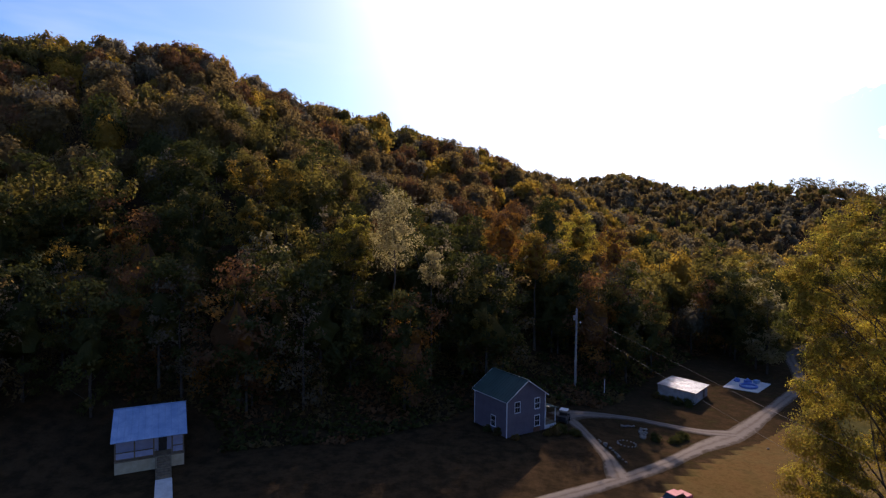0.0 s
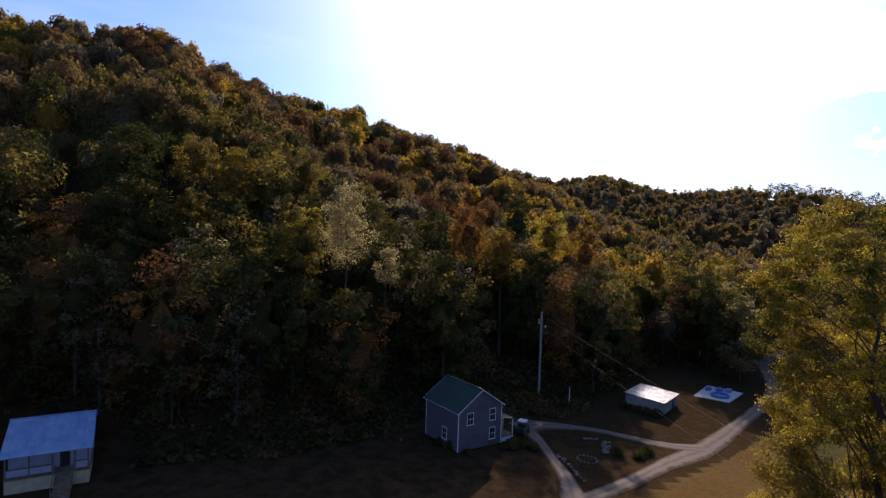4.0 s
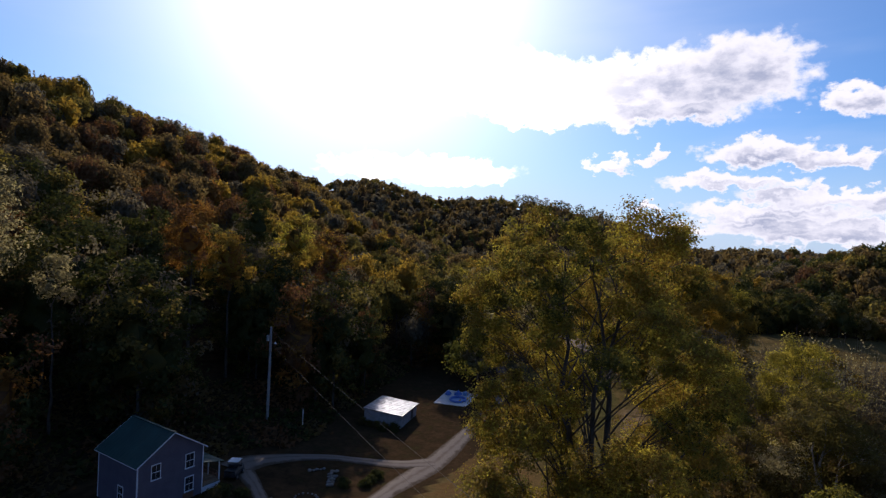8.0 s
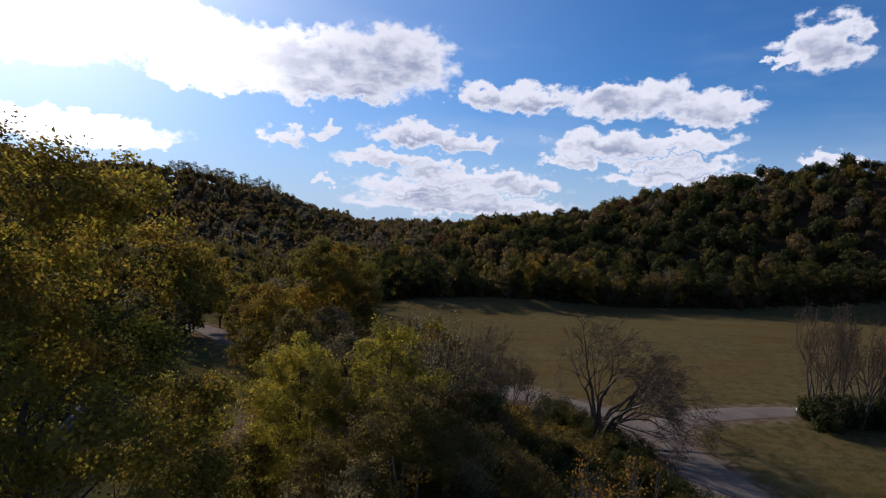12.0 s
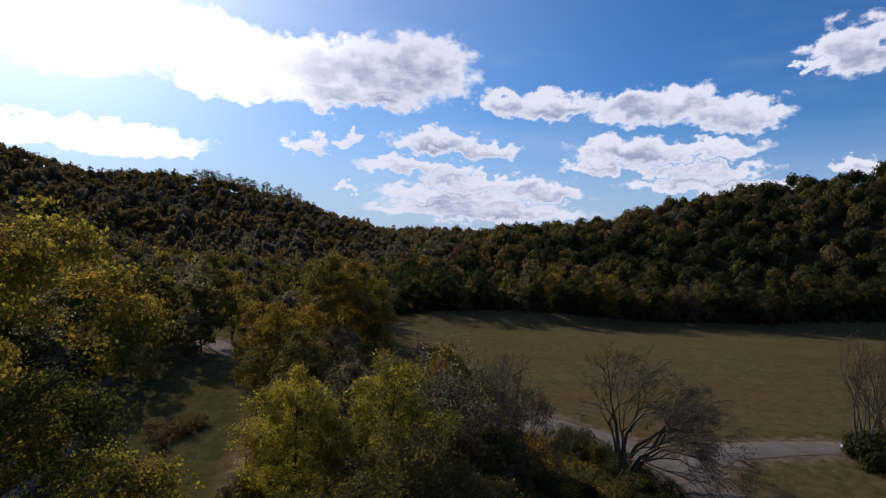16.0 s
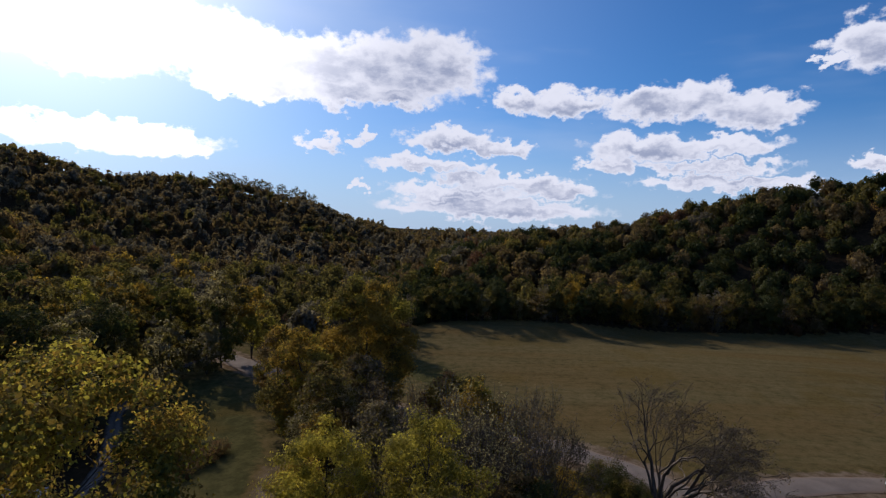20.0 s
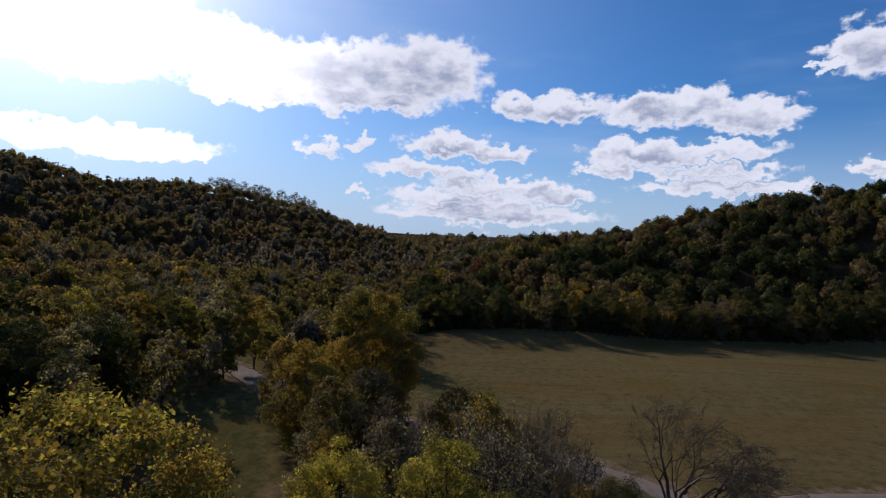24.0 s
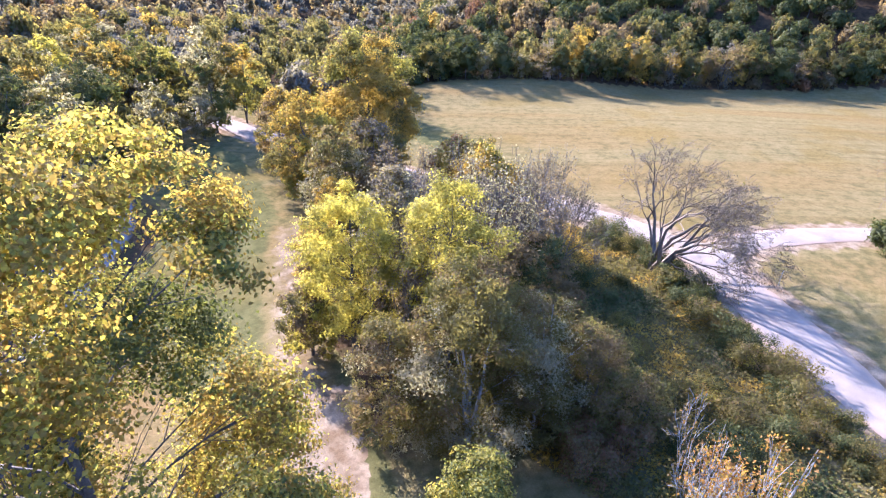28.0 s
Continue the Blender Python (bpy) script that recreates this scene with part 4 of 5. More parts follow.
def wood(name, p, level, scale, label, shares=WARM, sink=0.0):
    """One mass of trees, with its stems, as uncounted stuff."""
    vs, ms, at, fs, stems = [], [], 0, [], []
    cum = np.cumsum(shares)
    drift = 0.5 + 0.25 * np.sin(p[:, 0] * 0.045 + 1) + 0.25 * np.sin(p[:, 1] * 0.038 + p[:, 0] * 0.02)
    z = height(p[:, 0], p[:, 1])
    for k, (x, y) in enumerate(p):
        v, f = CROWNS[level][int(rng.integers(0, 7))]
        a, s = rng.uniform(0, 6.28), scale * rng.choice([0.72, 0.9, 1.05, 1.25]) * rng.uniform(0.9, 1.1)
        c, d = math.cos(a) * s, math.sin(a) * s
        up = s * rng.uniform(1.05, 1.5)
        stem = rng.uniform(2.0, 6.0) * scale / 4.5 if level == "near" else rng.uniform(-2.0, 1.2) - sink
        q = np.stack([v[:, 0] * c - v[:, 1] * d + x, v[:, 0] * d + v[:, 1] * c + y, v[:, 2] * up + z[k] + stem], -1)
        vs.append(q)
        fs.append(f + at)
        at += len(q)
        u = (0.6 * rng.uniform() + 0.4 * drift[k])
        ms.append(np.full(len(f), min(len(KINDS) - 1, int(np.searchsorted(cum, u)))))
        if level != "far":
            base = np.array([x, y, z[k] - 0.4])
            stems.append((np.array([base, base + (rng.normal() * 0.3, rng.normal() * 0.3, stem + s * 0.6), base + (rng.normal() * 0.6, rng.normal() * 0.6, stem + up * 1.5)]), 0.045 * scale, 0.015 * scale))
    ob = new(name, fast_mesh(name, np.concatenate(vs), np.concatenate(fs), [LEAF[k] for k in KINDS], np.concatenate(ms)))
    tagged(ob, label, "woods", kind="stuff")
    if stems:
        v, f = limb_tubes(stems, 4)
        t = tagged(new("stems", fast_mesh("stems", v, f, [BARK])), kind="stuff")
        t.parent = ob
    return ob


p = scatter(-260, 120, 60, 400, 7.4)
ok, az, r, foot, crest = wooded(p)
left = p[ok & (az < 24) & (az > -75) & (r < crest * 1.03)]
left = left[(np.abs(left[:, 0] - 46.5 - 0.22 * (left[:, 1] - 107)) > 2.5) | (left[:, 1] < 110) | (left[:, 1] > 150)]
dist = np.hypot(left[:, 0] - 10, left[:, 1] - 10)
order = np.argsort(dist)
left = left[order]
single, rest = left[:130], left[130:]
dist = np.hypot(rest[:, 0] - 10, rest[:, 1] - 10)
# more dark green than WARM: the lower slope's shade put into leaf colour
wood("hillside_woods", rest[dist < 190], "near", 5.5, "steep hillside woods in dull autumn greens, golds and rusts", (0.22, 0.15, 0.25, 0.08, 0.07, 0.15, 0.07, 0.01))
wood("ridge_woods", rest[dist >= 190], "mid", 4.9, "hilltop woods in dull autumn colours")
p = scatter(150, 540, -160, 330, 7.9)
ok, az, r, foot, crest = wooded(p)
wood("far_slope_woods", p[ok & (az >= 44) & (az < 112) & (r < crest * 1.10) & (r < 520)], "mid", 5.3, "wooded far slope in brown and olive autumn colours", DARK, 1.6)
p = scatter(30, 330, 150, 420, 7.6)
ok, az, r, foot, crest = wooded(p)
far_open = (np.hypot((p[:, 0] - 127) / 11, (p[:, 1] - 184) / 22) < 1)
valley = (((az >= 24) | ((az > 15) & (p[:, 0] > 120))) & (az < 44) & (r > 175)) & ~inside(p[:, 0], p[:, 1], FIELD) & (off_line(p[:, 0], p[:, 1], "road") > 9) & ~far_open & (r < 400)
wood("valley_woods", p[valley], "mid", 4.9, "valley-bottom woods of olive and yellow trees", DULL)
p = scatter(-200, 900, 300, 1000, 10.0)
az, r = np.degrees(np.arctan2(p[:, 0] - CX, p[:, 1] - CY)) - 1.5, np.hypot(p[:, 0] - CX, p[:, 1] - CY)
crest = np.interp(az, NEAR[:, 0], NEAR[:, 2])
fc = np.interp(az, FAR[:, 0], FAR[:, 1])
keep = (az > 3) & (az < 66) & (r > np.maximum(395, crest * 1.02)) & (r < fc * 1.04)
# the large grey share paints haze into the far ridge
wood("far_ridge_woods", p[keep], "far", 5.2, "distant wooded ridge, haze put into its grey-brown leaves", (0.08, 0.16, 0.32, 0.38, 0.02, 0.03, 0.01, 0.00))
p = scatter(-420, 480, -480, 60, 19.0)
ok, az, r, foot, crest = wooded(p)
wood("back_woods", p[ok & ((az > 112) | (az < -75)) & (r < crest)], "far", 8.5, "wooded slopes across the valley")

# single hillside trees and the hedgerow: a few patterns, copied
PATTERNS = []
for k, (kinds, bare) in enumerate([(["olive", "green"], 0), (["gold", "olive"], 0), (["rust", "orange"], 0), (["brown", "grey"], 1), (["green"], 0), (["olive", "brown"], 0), (["yellow", "gold"], 0), (["pale", "olive"], 0)]):
    PATTERNS.append((k, kinds, bare))
NAMES = {"olive": "olive green", "green": "dark green", "gold": "golden", "rust": "rust-brown", "brown": "brown, half-bare", "yellow": "yellow", "pale": "pale silvery", "grey": "grey"}


def pattern_trees(group, label, h, r, low, leaves, size, dense):
    made = []
    for k, kinds, bare in PATTERNS:
        made.append(plant("woodland_tree", 0, 0, 300 + k, h, r, low, 14, 8, int(leaves * (0.55 if bare else 1)), size, 0.22, kinds, BARK, f"{NAMES[kinds[0]]} {label}", group=group, sides=5, twigs=1, dense=0.0 if bare else dense, tight=0.75))
    return made


def copies(made, spots, lo, hi, weights):
    """Set the patterns out over places; the first of each pattern is moved to one of them too."""
    used = set()
    for x, y in spots:
        k = int(rng.choice(len(made), p=weights))
        s = rng.uniform(lo, hi)
        m = pose(x, y, ground_at(x, y) - 0.2, 0, 0, rng.uniform(0, 360)) @ Matrix.Diagonal((s * rng.uniform(0.9, 1.12), s * rng.uniform(0.9, 1.12), s, 1))
        if k not in used:
            used.add(k)
            made[k].matrix_world = m
        else:
            copy_thing(made[k], m)
    for k in range(len(made)):
        if k not in used:
            for o in (*made[k].children_recursive, made[k]):
                bpy.data.objects.remove(o)


slope = pattern_trees("trees at the foot of the hill", "tree at the foot of the wooded hill", 21.5, 5.8, 0.8, 3000, 0.38, 0.5)
shade = scatter(22, 47, 112, 138, 6.5)
shade = shade[(np.hypot(shade[:, 0] - 44, shade[:, 1] - 108.5) > 8) & (shade[:, 1] > 116 - 0.15 * (shade[:, 0] - 22)) & (np.hypot(shade[:, 0] - 61, shade[:, 1] - 117) > 8)]
behind = scatter(66, 80, 130, 158, 6.5)
behind = behind[(off_line(behind[:, 0], behind[:, 1], "drive") > 5)]
places = np.concatenate([single, shade, behind])
places = places[(np.abs(places[:, 0] - 46.5 - 0.22 * (places[:, 1] - 107)) > 2.2) | (places[:, 1] < 110)]
places[(np.abs(places[:, 0] - 21.0) < 8) & (places[:, 1] < 109) & (places[:, 1] > 90), 1] += 12.0  # the pole stands clear of the trees
# mostly dark green, to paint the deep shade at the hill foot
copies(slope, places, 0.82, 1.2, [0.12, 0.03, 0.05, 0.22, 0.44, 0.13, 0.0, 0.01])
plant("pale_tree", -12.5, 98.0, 200, 33.5, 6.0, 19.0, 13, 16, 6500, 0.26, 0.34, ["pale"], BARK, "tall silvery pale tree standing out on the dark hillside", top=0.45)
plant("pale_tree", -5.5, 98.5, 201, 24.5, 2.6, 17.5, 10, 10, 2000, 0.26, 0.22, ["pale"], BARK, "small silvery pale tree beside a taller one", top=0.6)
# bright crowns standing out on the hillside
BRIGHT = [
    # x, y, height, crown radius, crown base, leaves, leaf kinds, label
    (-19.5, 97.0, 27.5, 4.6, 12.0, 7000, ["olive", "lime", "olive"], "yellow-green tree beside the silvery one"),
    (-38.0, 97.5, 25.0, 3.8, 12.0, 6000, ["olive", "gold", "olive"], "dull gold tree on the lower hillside"),
    (-38.0, 116.0, 27.5, 6.2, 12.0, 8000, ["olive", "gold", "olive"], "broad golden tree on the hillside"),
    (-47.0, 118.0, 26.5, 5.4, 12.0, 6000, ["olive", "gold", "brown"], "broad dull gold tree on the hillside"),
    (9.5, 121.0, 30.0, 5.6, 13.0, 7000, ["orange", "rust", "orange"], "orange tree on the lower hillside"),
    (16.0, 119.5, 26.5, 4.8, 12.0, 5500, ["gold", "orange", "gold"], "golden orange tree on the lower hillside"),
    (37.0, 134.0, 30.5, 5.4, 12.0, 6000, ["orange", "rust", "gold"], "salmon-orange tree at the end of the hill"),
    (30.0, 142.0, 31.0, 6.2, 13.0, 7000, ["gold", "olive", "yellow"], "pale gold tree at the end of the hill"),
    (22.0, 140.0, 33.0, 5.6, 12.0, 7000, ["green", "green"], "dark green tree at the end of the hill"),
    (-30.0, 138.0, 28.0, 6.4, 12.0, 8000, ["olive", "brown"], "broad olive-brown tree higher on the hillside"),
]
for k, (x, y, h, r, low, n, kinds, label) in enumerate(BRIGHT):
    plant("hillside_tree", x, y, 210 + k, h, r * 0.92, h * 0.58, 18, 12, n, 0.28, 0.3, kinds, BARK, label, group="bright trees on the hillside", dense=0.4, tight=0.8)
hedge_line = curve([(146, 128), (160, 146), (176, 156), (200, 152), (229, 117), (266, 89), (298, 55), (320, 24), (337, -12), (334, -80)], 7.5)
hedge_spots = np.concatenate([hedge_line + rng.uniform(-2, 2, hedge_line.shape) + np.array([8.0, 13.0]), hedge_line[::2] + rng.uniform(-2, 2, hedge_line[::2].shape) + np.array([14, 20])])
hedge = pattern_trees("trees along the far edge of the field", "tree in the row at the field edge", 19.0, 7.2, 0.2, 3600, 0.46, 0.5)
copies(hedge, hedge_spots, 0.72, 1.08, [0.34, 0.04, 0.03, 0.22, 0.20, 0.14, 0.0, 0.03])

# the row of trees on the far hilltop
row = [plant("hilltop_tree", 0, 0, 600 + k, 19.5, 4.0, 9.0, 12, 5, 420, 0.7, 0.3, kinds, BARK, "tall thin tree in a row on the far hilltop", group="row of trees on the far hilltop", sides=4, twigs=1) for k, kinds in enumerate([["olive", "brown"], ["green", "olive"]])]
crest_az = np.concatenate([np.linspace(29.5, 34.8, 15), np.linspace(35.5, 39.0, 9)])
crest_r = np.interp(crest_az - 1.5, FAR[:, 0], FAR[:, 1]) * 0.995
copies(row, np.stack([CX + crest_r * np.sin(np.radians(crest_az)), CY + crest_r * np.cos(np.radians(crest_az))], -1), 0.9, 1.25, [0.5, 0.5])

# shrubs: a few patterns, copied along the road, the bank and the meadow
SHRUBS = [plant("shrub", 0, 0, 500 + k, 2.6, 1.8, 0.1, 14, 10, int(n * 2.2), 0.105, 0.05, kinds, BARK, label, "shrub", "roadside shrubs", forks=3, sides=4, twigs=2)
          for k, (n, kinds, label) in enumerate([(1500, ["olive", "green"], "dense olive green roadside shrub"), (1200, ["olive", "lime", "olive"], "yellow-green weedy roadside shrub"),
                                                 (1000, ["olive", "brown"], "dry olive-brown roadside shrub"), (1400, ["green"], "dark green evergreen roadside shrub")])]
spots = []
verge = LINES["road"]
flow = np.gradient(verge, axis=0)
flow /= np.hypot(flow[:, :1], flow[:, 1:])
for k in range(0, len(verge)):
    x, y = verge[k]
    if 10 < y < 58:
        d = rng.uniform(5.0, 9.5)
        spots.append((x - flow[k, 1] * d, y + flow[k, 0] * d))
for k in range(34):
    spots.append((rng.uniform(80, 106), rng.uniform(26, 56)))
spots = [(x, y) for x, y in spots if off_line(np.array([x]), np.array([y]), "road")[0] > 5]
copies(SHRUBS, spots, 0.5, 1.25, [0.34, 0.14, 0.24, 0.28])
THICKET = [plant("shrub", 0, 0, 520, 3.4, 3.2, 0.1, 14, 9, 1800, 0.24, 0.06, ["brown", "rust"], BARK, "low brown bramble clump in the meadow", "shrub", "thicket shrubs", forks=3, sides=4, twigs=2)]
copies(THICKET, [(84, 109), (80.5, 107), (87.5, 110.5), (82, 112)], 0.75, 1.0, [1.0])


def undergrowth(name, count, region, size, kinds, label):
    """Knee-high weeds over a region, as uncounted stuff."""
    x, y = region(count)
    p = np.stack([x, y, height(x, y) + rng.uniform(0.0, 0.55, len(x))], -1)
    v, f = leaf_darts(rng, p, size, np.tile((0.0, 0.0, 0.7), (len(p), 1)), 0.6)
    idx = np.clip(np.floor((np.sin(x * 0.33) + np.sin(y * 0.41 + x * 0.2) + 2) / 4 * len(kinds) + rng.uniform(-0.4, 0.4, len(x))), 0, len(kinds) - 1)
    tagged(new(name, fast_mesh(name, v, f, [LEAF[k] for k in kinds], idx)), label, "undergrowth", kind="stuff")


def bank(n):
    x, y = rng.uniform(72, 124, n), rng.uniform(14, 100, n)
    ok = (off_line(x, y, "road") > 5.0) & (x * 0.75 - y * 0.66 > 12) & (x < 118) & ~((x > 112) & (y < 40)) & (y < 0.9 * x + 6)
    side = np.array([np.interp(k, LINES["road"][:80, 1], LINES["road"][:80, 0]) for k in y])
    ok &= x < side
    return x[ok], y[ok]


def under_woods(n):
    a, r = np.radians(rng.uniform(-50, 30, n)), rng.uniform(0, 26, n)
    az = np.degrees(a)
    r = np.interp(az, NEAR[:, 0], NEAR[:, 1]) - 2 + r
    x, y = CX + r * np.sin(a + radians(1.5)), CY + r * np.cos(a + radians(1.5))
    ok = (off_line(x, y, "drive") > 4) & (off_line(x, y, "upper_drive") > 4) & ~((np.abs(x - 61) < 8) & (np.abs(y - 117) < 8)) & ~((np.abs(x - 43) < 8) & (np.abs(y - 106) < 8))
    ok &= np.hypot(x - 7, y - 84) > 9
    ok &= np.hypot(x + 42, y - 68) > 10
    return x[ok], y[ok]


undergrowth("bank_weeds", 150000, bank, 0.26, ["olive", "gold", "olive", "green"], "rank weeds and briars on the shaded bank")
undergrowth("wood_edge_brush", 16000, under_woods, 0.7, ["brown", "green", "rust"], "dark brush along the edge of the woods")
copies([plant("shrub", 0, 0, 530, 4.2, 3.4, 0.1, 16, 10, 3200, 0.30, 0.08, ["green"], BARK, "dense dark evergreen shrub under the bare trees", "shrub", "evergreen shrubs by the lane", forks=3, sides=4)],
       [(140.5, 20.0), (144, 16.5), (147.5, 14.5), (143, 21.0), (151, 10.0), (138, 19), (145.5, 13.5), (142.5, 17.5)], 0.8, 1.15, [1.0])
copies([plant("shrub", 0, 0, 531, 5.0, 3.0, 0.1, 16, 10, 3000, 0.28, 0.08, ["green", "olive"], BARK, "dense green vine-covered shrub at a tree foot", "shrub", "evergreen shrubs by the lane", forks=3, sides=4)],
       [(107.5, 43.0), (105.0, 48.5)], 0.5, 0.7, [1.0])

# ---- the two-storey house ----


def gable_wall(w, eave, ridge, y0, y1):
    """A wall with a gable top, w wide."""
    bm = bmesh.new()
    prof = [(0, 0), (w, 0), (w, eave), (w / 2, ridge), (0, eave)]
    a, b = [bm.verts.new((x, y0, z)) for x, z in prof], [bm.verts.new((x, y1, z)) for x, z in prof]
    bm.faces.new(a), bm.faces.new(b[::-1])
    for k in range(5):
        j = (k + 1) % 5
        bm.faces.new((a[j], a[k], b[k], b[j]))
    bmesh.ops.recalc_face_normals(bm, faces=bm.faces[:])
    return bm


def lap_boards(w, h, gable=None, step=0.2, sag=0.02):
    """Lapped siding boards on the plane y = 0, facing -y; gable: the height of the peak over the eave."""
    bm = bmesh.new()
    z = 0.0
    top = h + (gable or 0)
    while z < top - 0.01:
        z1 = min(z + step, top)
        cut = lambda q: 0.0 if gable is None or q <= h else (q - h) / gable * w / 2
        a, b = cut(z), cut(z1)
        if w - 2 * a > 0.05:
            v = [bm.verts.new(p) for p in ((a, -sag - 0.006, z), (w - a, -sag - 0.006, z), (w - b, -0.006, z1), (b, -0.006, z1))]
            bm.faces.new(v)
            u = [bm.verts.new(p) for p in ((a, -0.004, z), (w - a, -0.004, z))]
            bm.faces.new((v[1], v[0], u[0], u[1]))
        z = z1
    return bm


def sash_window(parent, m, w=0.95, h=1.55):
    """A white double-hung window, its middle at the origin of m, facing -y."""
    win = part("window", box(-w / 2, w / 2, -0.02, 0.05, -h / 2, h / 2), BLACK, parent)
    win.matrix_local = m
    for k, (x0, x1, z0, z1) in enumerate([(-w / 2 - 0.09, -w / 2, -h / 2 - 0.09, h / 2 + 0.09), (w / 2, w / 2 + 0.09, -h / 2 - 0.09, h / 2 + 0.09), (-w / 2, w / 2, h / 2, h / 2 + 0.1), (-w / 2, w / 2, -0.035, 0.035)]):
        part("frame", box(x0, x1, -0.075, 0.0, z0, z1, 0.008), WHITE, win)
    part("sill", box(-w / 2 - 0.12, w / 2 + 0.12, -0.13, 0.0, -h / 2 - 0.11, -h / 2, 0.01), WHITE, win)
    for z0, z1 in ((-h / 2 + 0.02, -0.04), (0.04, h / 2 - 0.02)):
        part("pane", box(-w / 2 + 0.01, w / 2 - 0.01, -0.045, -0.03, z0, z1), GLASS_DARK, win)
        part("glazing_bar", box(-0.012, 0.012, -0.055, -0.046, z0, z1), WHITE, win)
    return win


def rib_roof(w, run, rise, over, thick=0.06, gap=0.6, rib=0.035):
    """One slope of a ribbed metal roof: eave at y = -over, ridge at y = run."""
    slope = rise / run
    z0 = -over * slope
    bm = bmesh.new()
    prof = []
    x = -over
    while x < w + over - 0.05:
        prof += [(x, 0), (x + gap - 0.10, 0), (x + gap - 0.07, rib), (x + gap - 0.03, rib)]
        x += gap
    prof.append((w + over, 0))
    prof = [(min(x, w + over), z) for x, z in prof]
    lo = [bm.verts.new((x, -over, z0 + z)) for x, z in prof]
    hi = [bm.verts.new((x, run, rise + z)) for x, z in prof]
    lob = [bm.verts.new((x, -over, z0 - thick)) for x, z in prof]
    hib = [bm.verts.new((x, run, rise - thick)) for x, z in prof]
    for k in range(len(prof) - 1):
        bm.faces.new((lo[k], lo[k + 1], hi[k + 1], hi[k]))
        bm.faces.new((lob[k + 1], lob[k], hib[k], hib[k + 1]))
        bm.faces.new((lob[k], lob[k + 1], lo[k + 1], lo[k]))
    bm.faces.new((lob[0], lo[0], hi[0], hib[0]))
    bm.faces.new((lo[-1], lob[-1], hib[-1], hi[-1]))
    return bm


def frame_house():
    W, D, EAVE, RIDGE = 7.7, 7.9, 5.75, 8.3
    h = thing("house", pose(6.9, 79.3, -0.35, 0, 0, 35.5), "two-storey blue-grey sided house with a green metal gable roof", "house")
    part("foundation", box(0.03, W - 0.03, 0.03, D - 0.03, -0.6, 0.3), CONCRETE, h)
    part("wall", gable_wall(W, EAVE, RIDGE, 0.0, D), SIDING, h)
    front = part("siding", lap_boards(W, EAVE, RIDGE - EAVE), SIDING, h)
    front.matrix_local = pose(0, 0, 0.02)
    side = part("siding", lap_boards(D, EAVE), SIDING, h)
    side.matrix_local = pose(0, D, 0.02, 0, 0, -90)
    side = part("siding", lap_boards(D, EAVE), SIDING, h)
    side.matrix_local = pose(W, 0, 0.02, 0, 0, 90)
    for x, y in ((0, 0), (W, 0), (0, D), (W, D)):
        part("corner_board", box(x - 0.06, x + 0.06, y - 0.06, y + 0.06, 0.0, EAVE - 0.02), WHITE, h)
    run, rise = W / 2, RIDGE - EAVE
    for m in (pose(0, D, EAVE + 0.09, 0, 0, -90), pose(W, 0, EAVE + 0.09, 0, 0, 90)):
        r = part("roof", rib_roof(D, run, rise, 0.38), GREEN_METAL, h, "dark green ribbed metal roof")
        r.matrix_local = m
    part("ridge_cap", box(W / 2 - 0.16, W / 2 + 0.16, -0.40, D + 0.40, RIDGE + 0.06, RIDGE + 0.15, 0.02), GREEN_METAL, h)
    tilt = math.degrees(math.atan2(rise, run))
    size = math.hypot(run, rise) + 0.45
    for sgn in (1, -1):
        for y in (-0.42, D + 0.385):
            f = part("fascia", box(-size, 0.0, 0, 0.035, -0.10, 0.03), WHITE, h)
            f.matrix_local = pose(W / 2, y, RIDGE + 0.06) @ (pose(0, 0, 0, 0, -tilt, 0) if sgn > 0 else pose(0, 0, 0, 0, tilt, 0) @ Matrix.Diagonal((-1, 1, 1, 1)))
    for x, s in ((-0.40, 1), (W + 0.365, 1)):
        part("gutter", box(x, x + 0.035, -0.38, D + 0.38, EAVE - 0.25, EAVE - 0.17), WHITE, h)
    for x, z in ((2.0, 4.45), (6.0, 4.45), (6.0, 1.75)):
        sash_window(h, pose(x, -0.035, z))
    for y, z in ((3.1, 1.9),):
        sash_window(h, pose(-0.035, y, z, 0, 0, -90))
    sash_window(h, pose(W + 0.035, 5.6, 1.9, 0, 0, 90))
    door = part("door", box(-0.45, 0.45, -0.05, 0.03, 0, 2.05, 0.01), REDWOOD, h, "red-brown wooden side door")
    door.matrix_local = pose(W + 0.04, 2.2, 0.75, 0, 0, 90)
    part("handle", tube((0.33, -0.11, 1.0), (0.33, -0.05, 1.0), 0.03, 0.03), STEEL, door)
    part("crawl_door", box(5.3, 6.6, -0.07, 0.0, -0.25, 0.75, 0.01), REDWOOD, h, "brown board hatch in the foundation")
    # porch along the side wall
    part("porch_deck", box(W + 0.02, W + 2.6, 0.2, 4.6, 0.55, 0.70, 0.01), WOOD, h)
    part("porch_skirt", box(W + 2.56, W + 2.62, 0.2, 4.6, -0.3, 0.55), WHITE, h)
    part("porch_skirt", box(W + 0.02, W + 2.56, 0.14, 0.2, -0.3, 0.55), WHITE, h)
    for y in (0.3, 2.4, 4.5):
        part("porch_post", box(W + 2.45, W + 2.57, y - 0.06, y + 0.06, 0.70, 2.95), WHITE, h)
    for z in (1.1, 1.55):
        part("porch_rail", box(W + 2.48, W + 2.54, 0.36, 4.44, z, z + 0.07), REDWOOD, h)
        part("porch_rail", box(W + 0.1, W + 2.44, 0.27, 0.33, z, z + 0.07), REDWOOD, h)
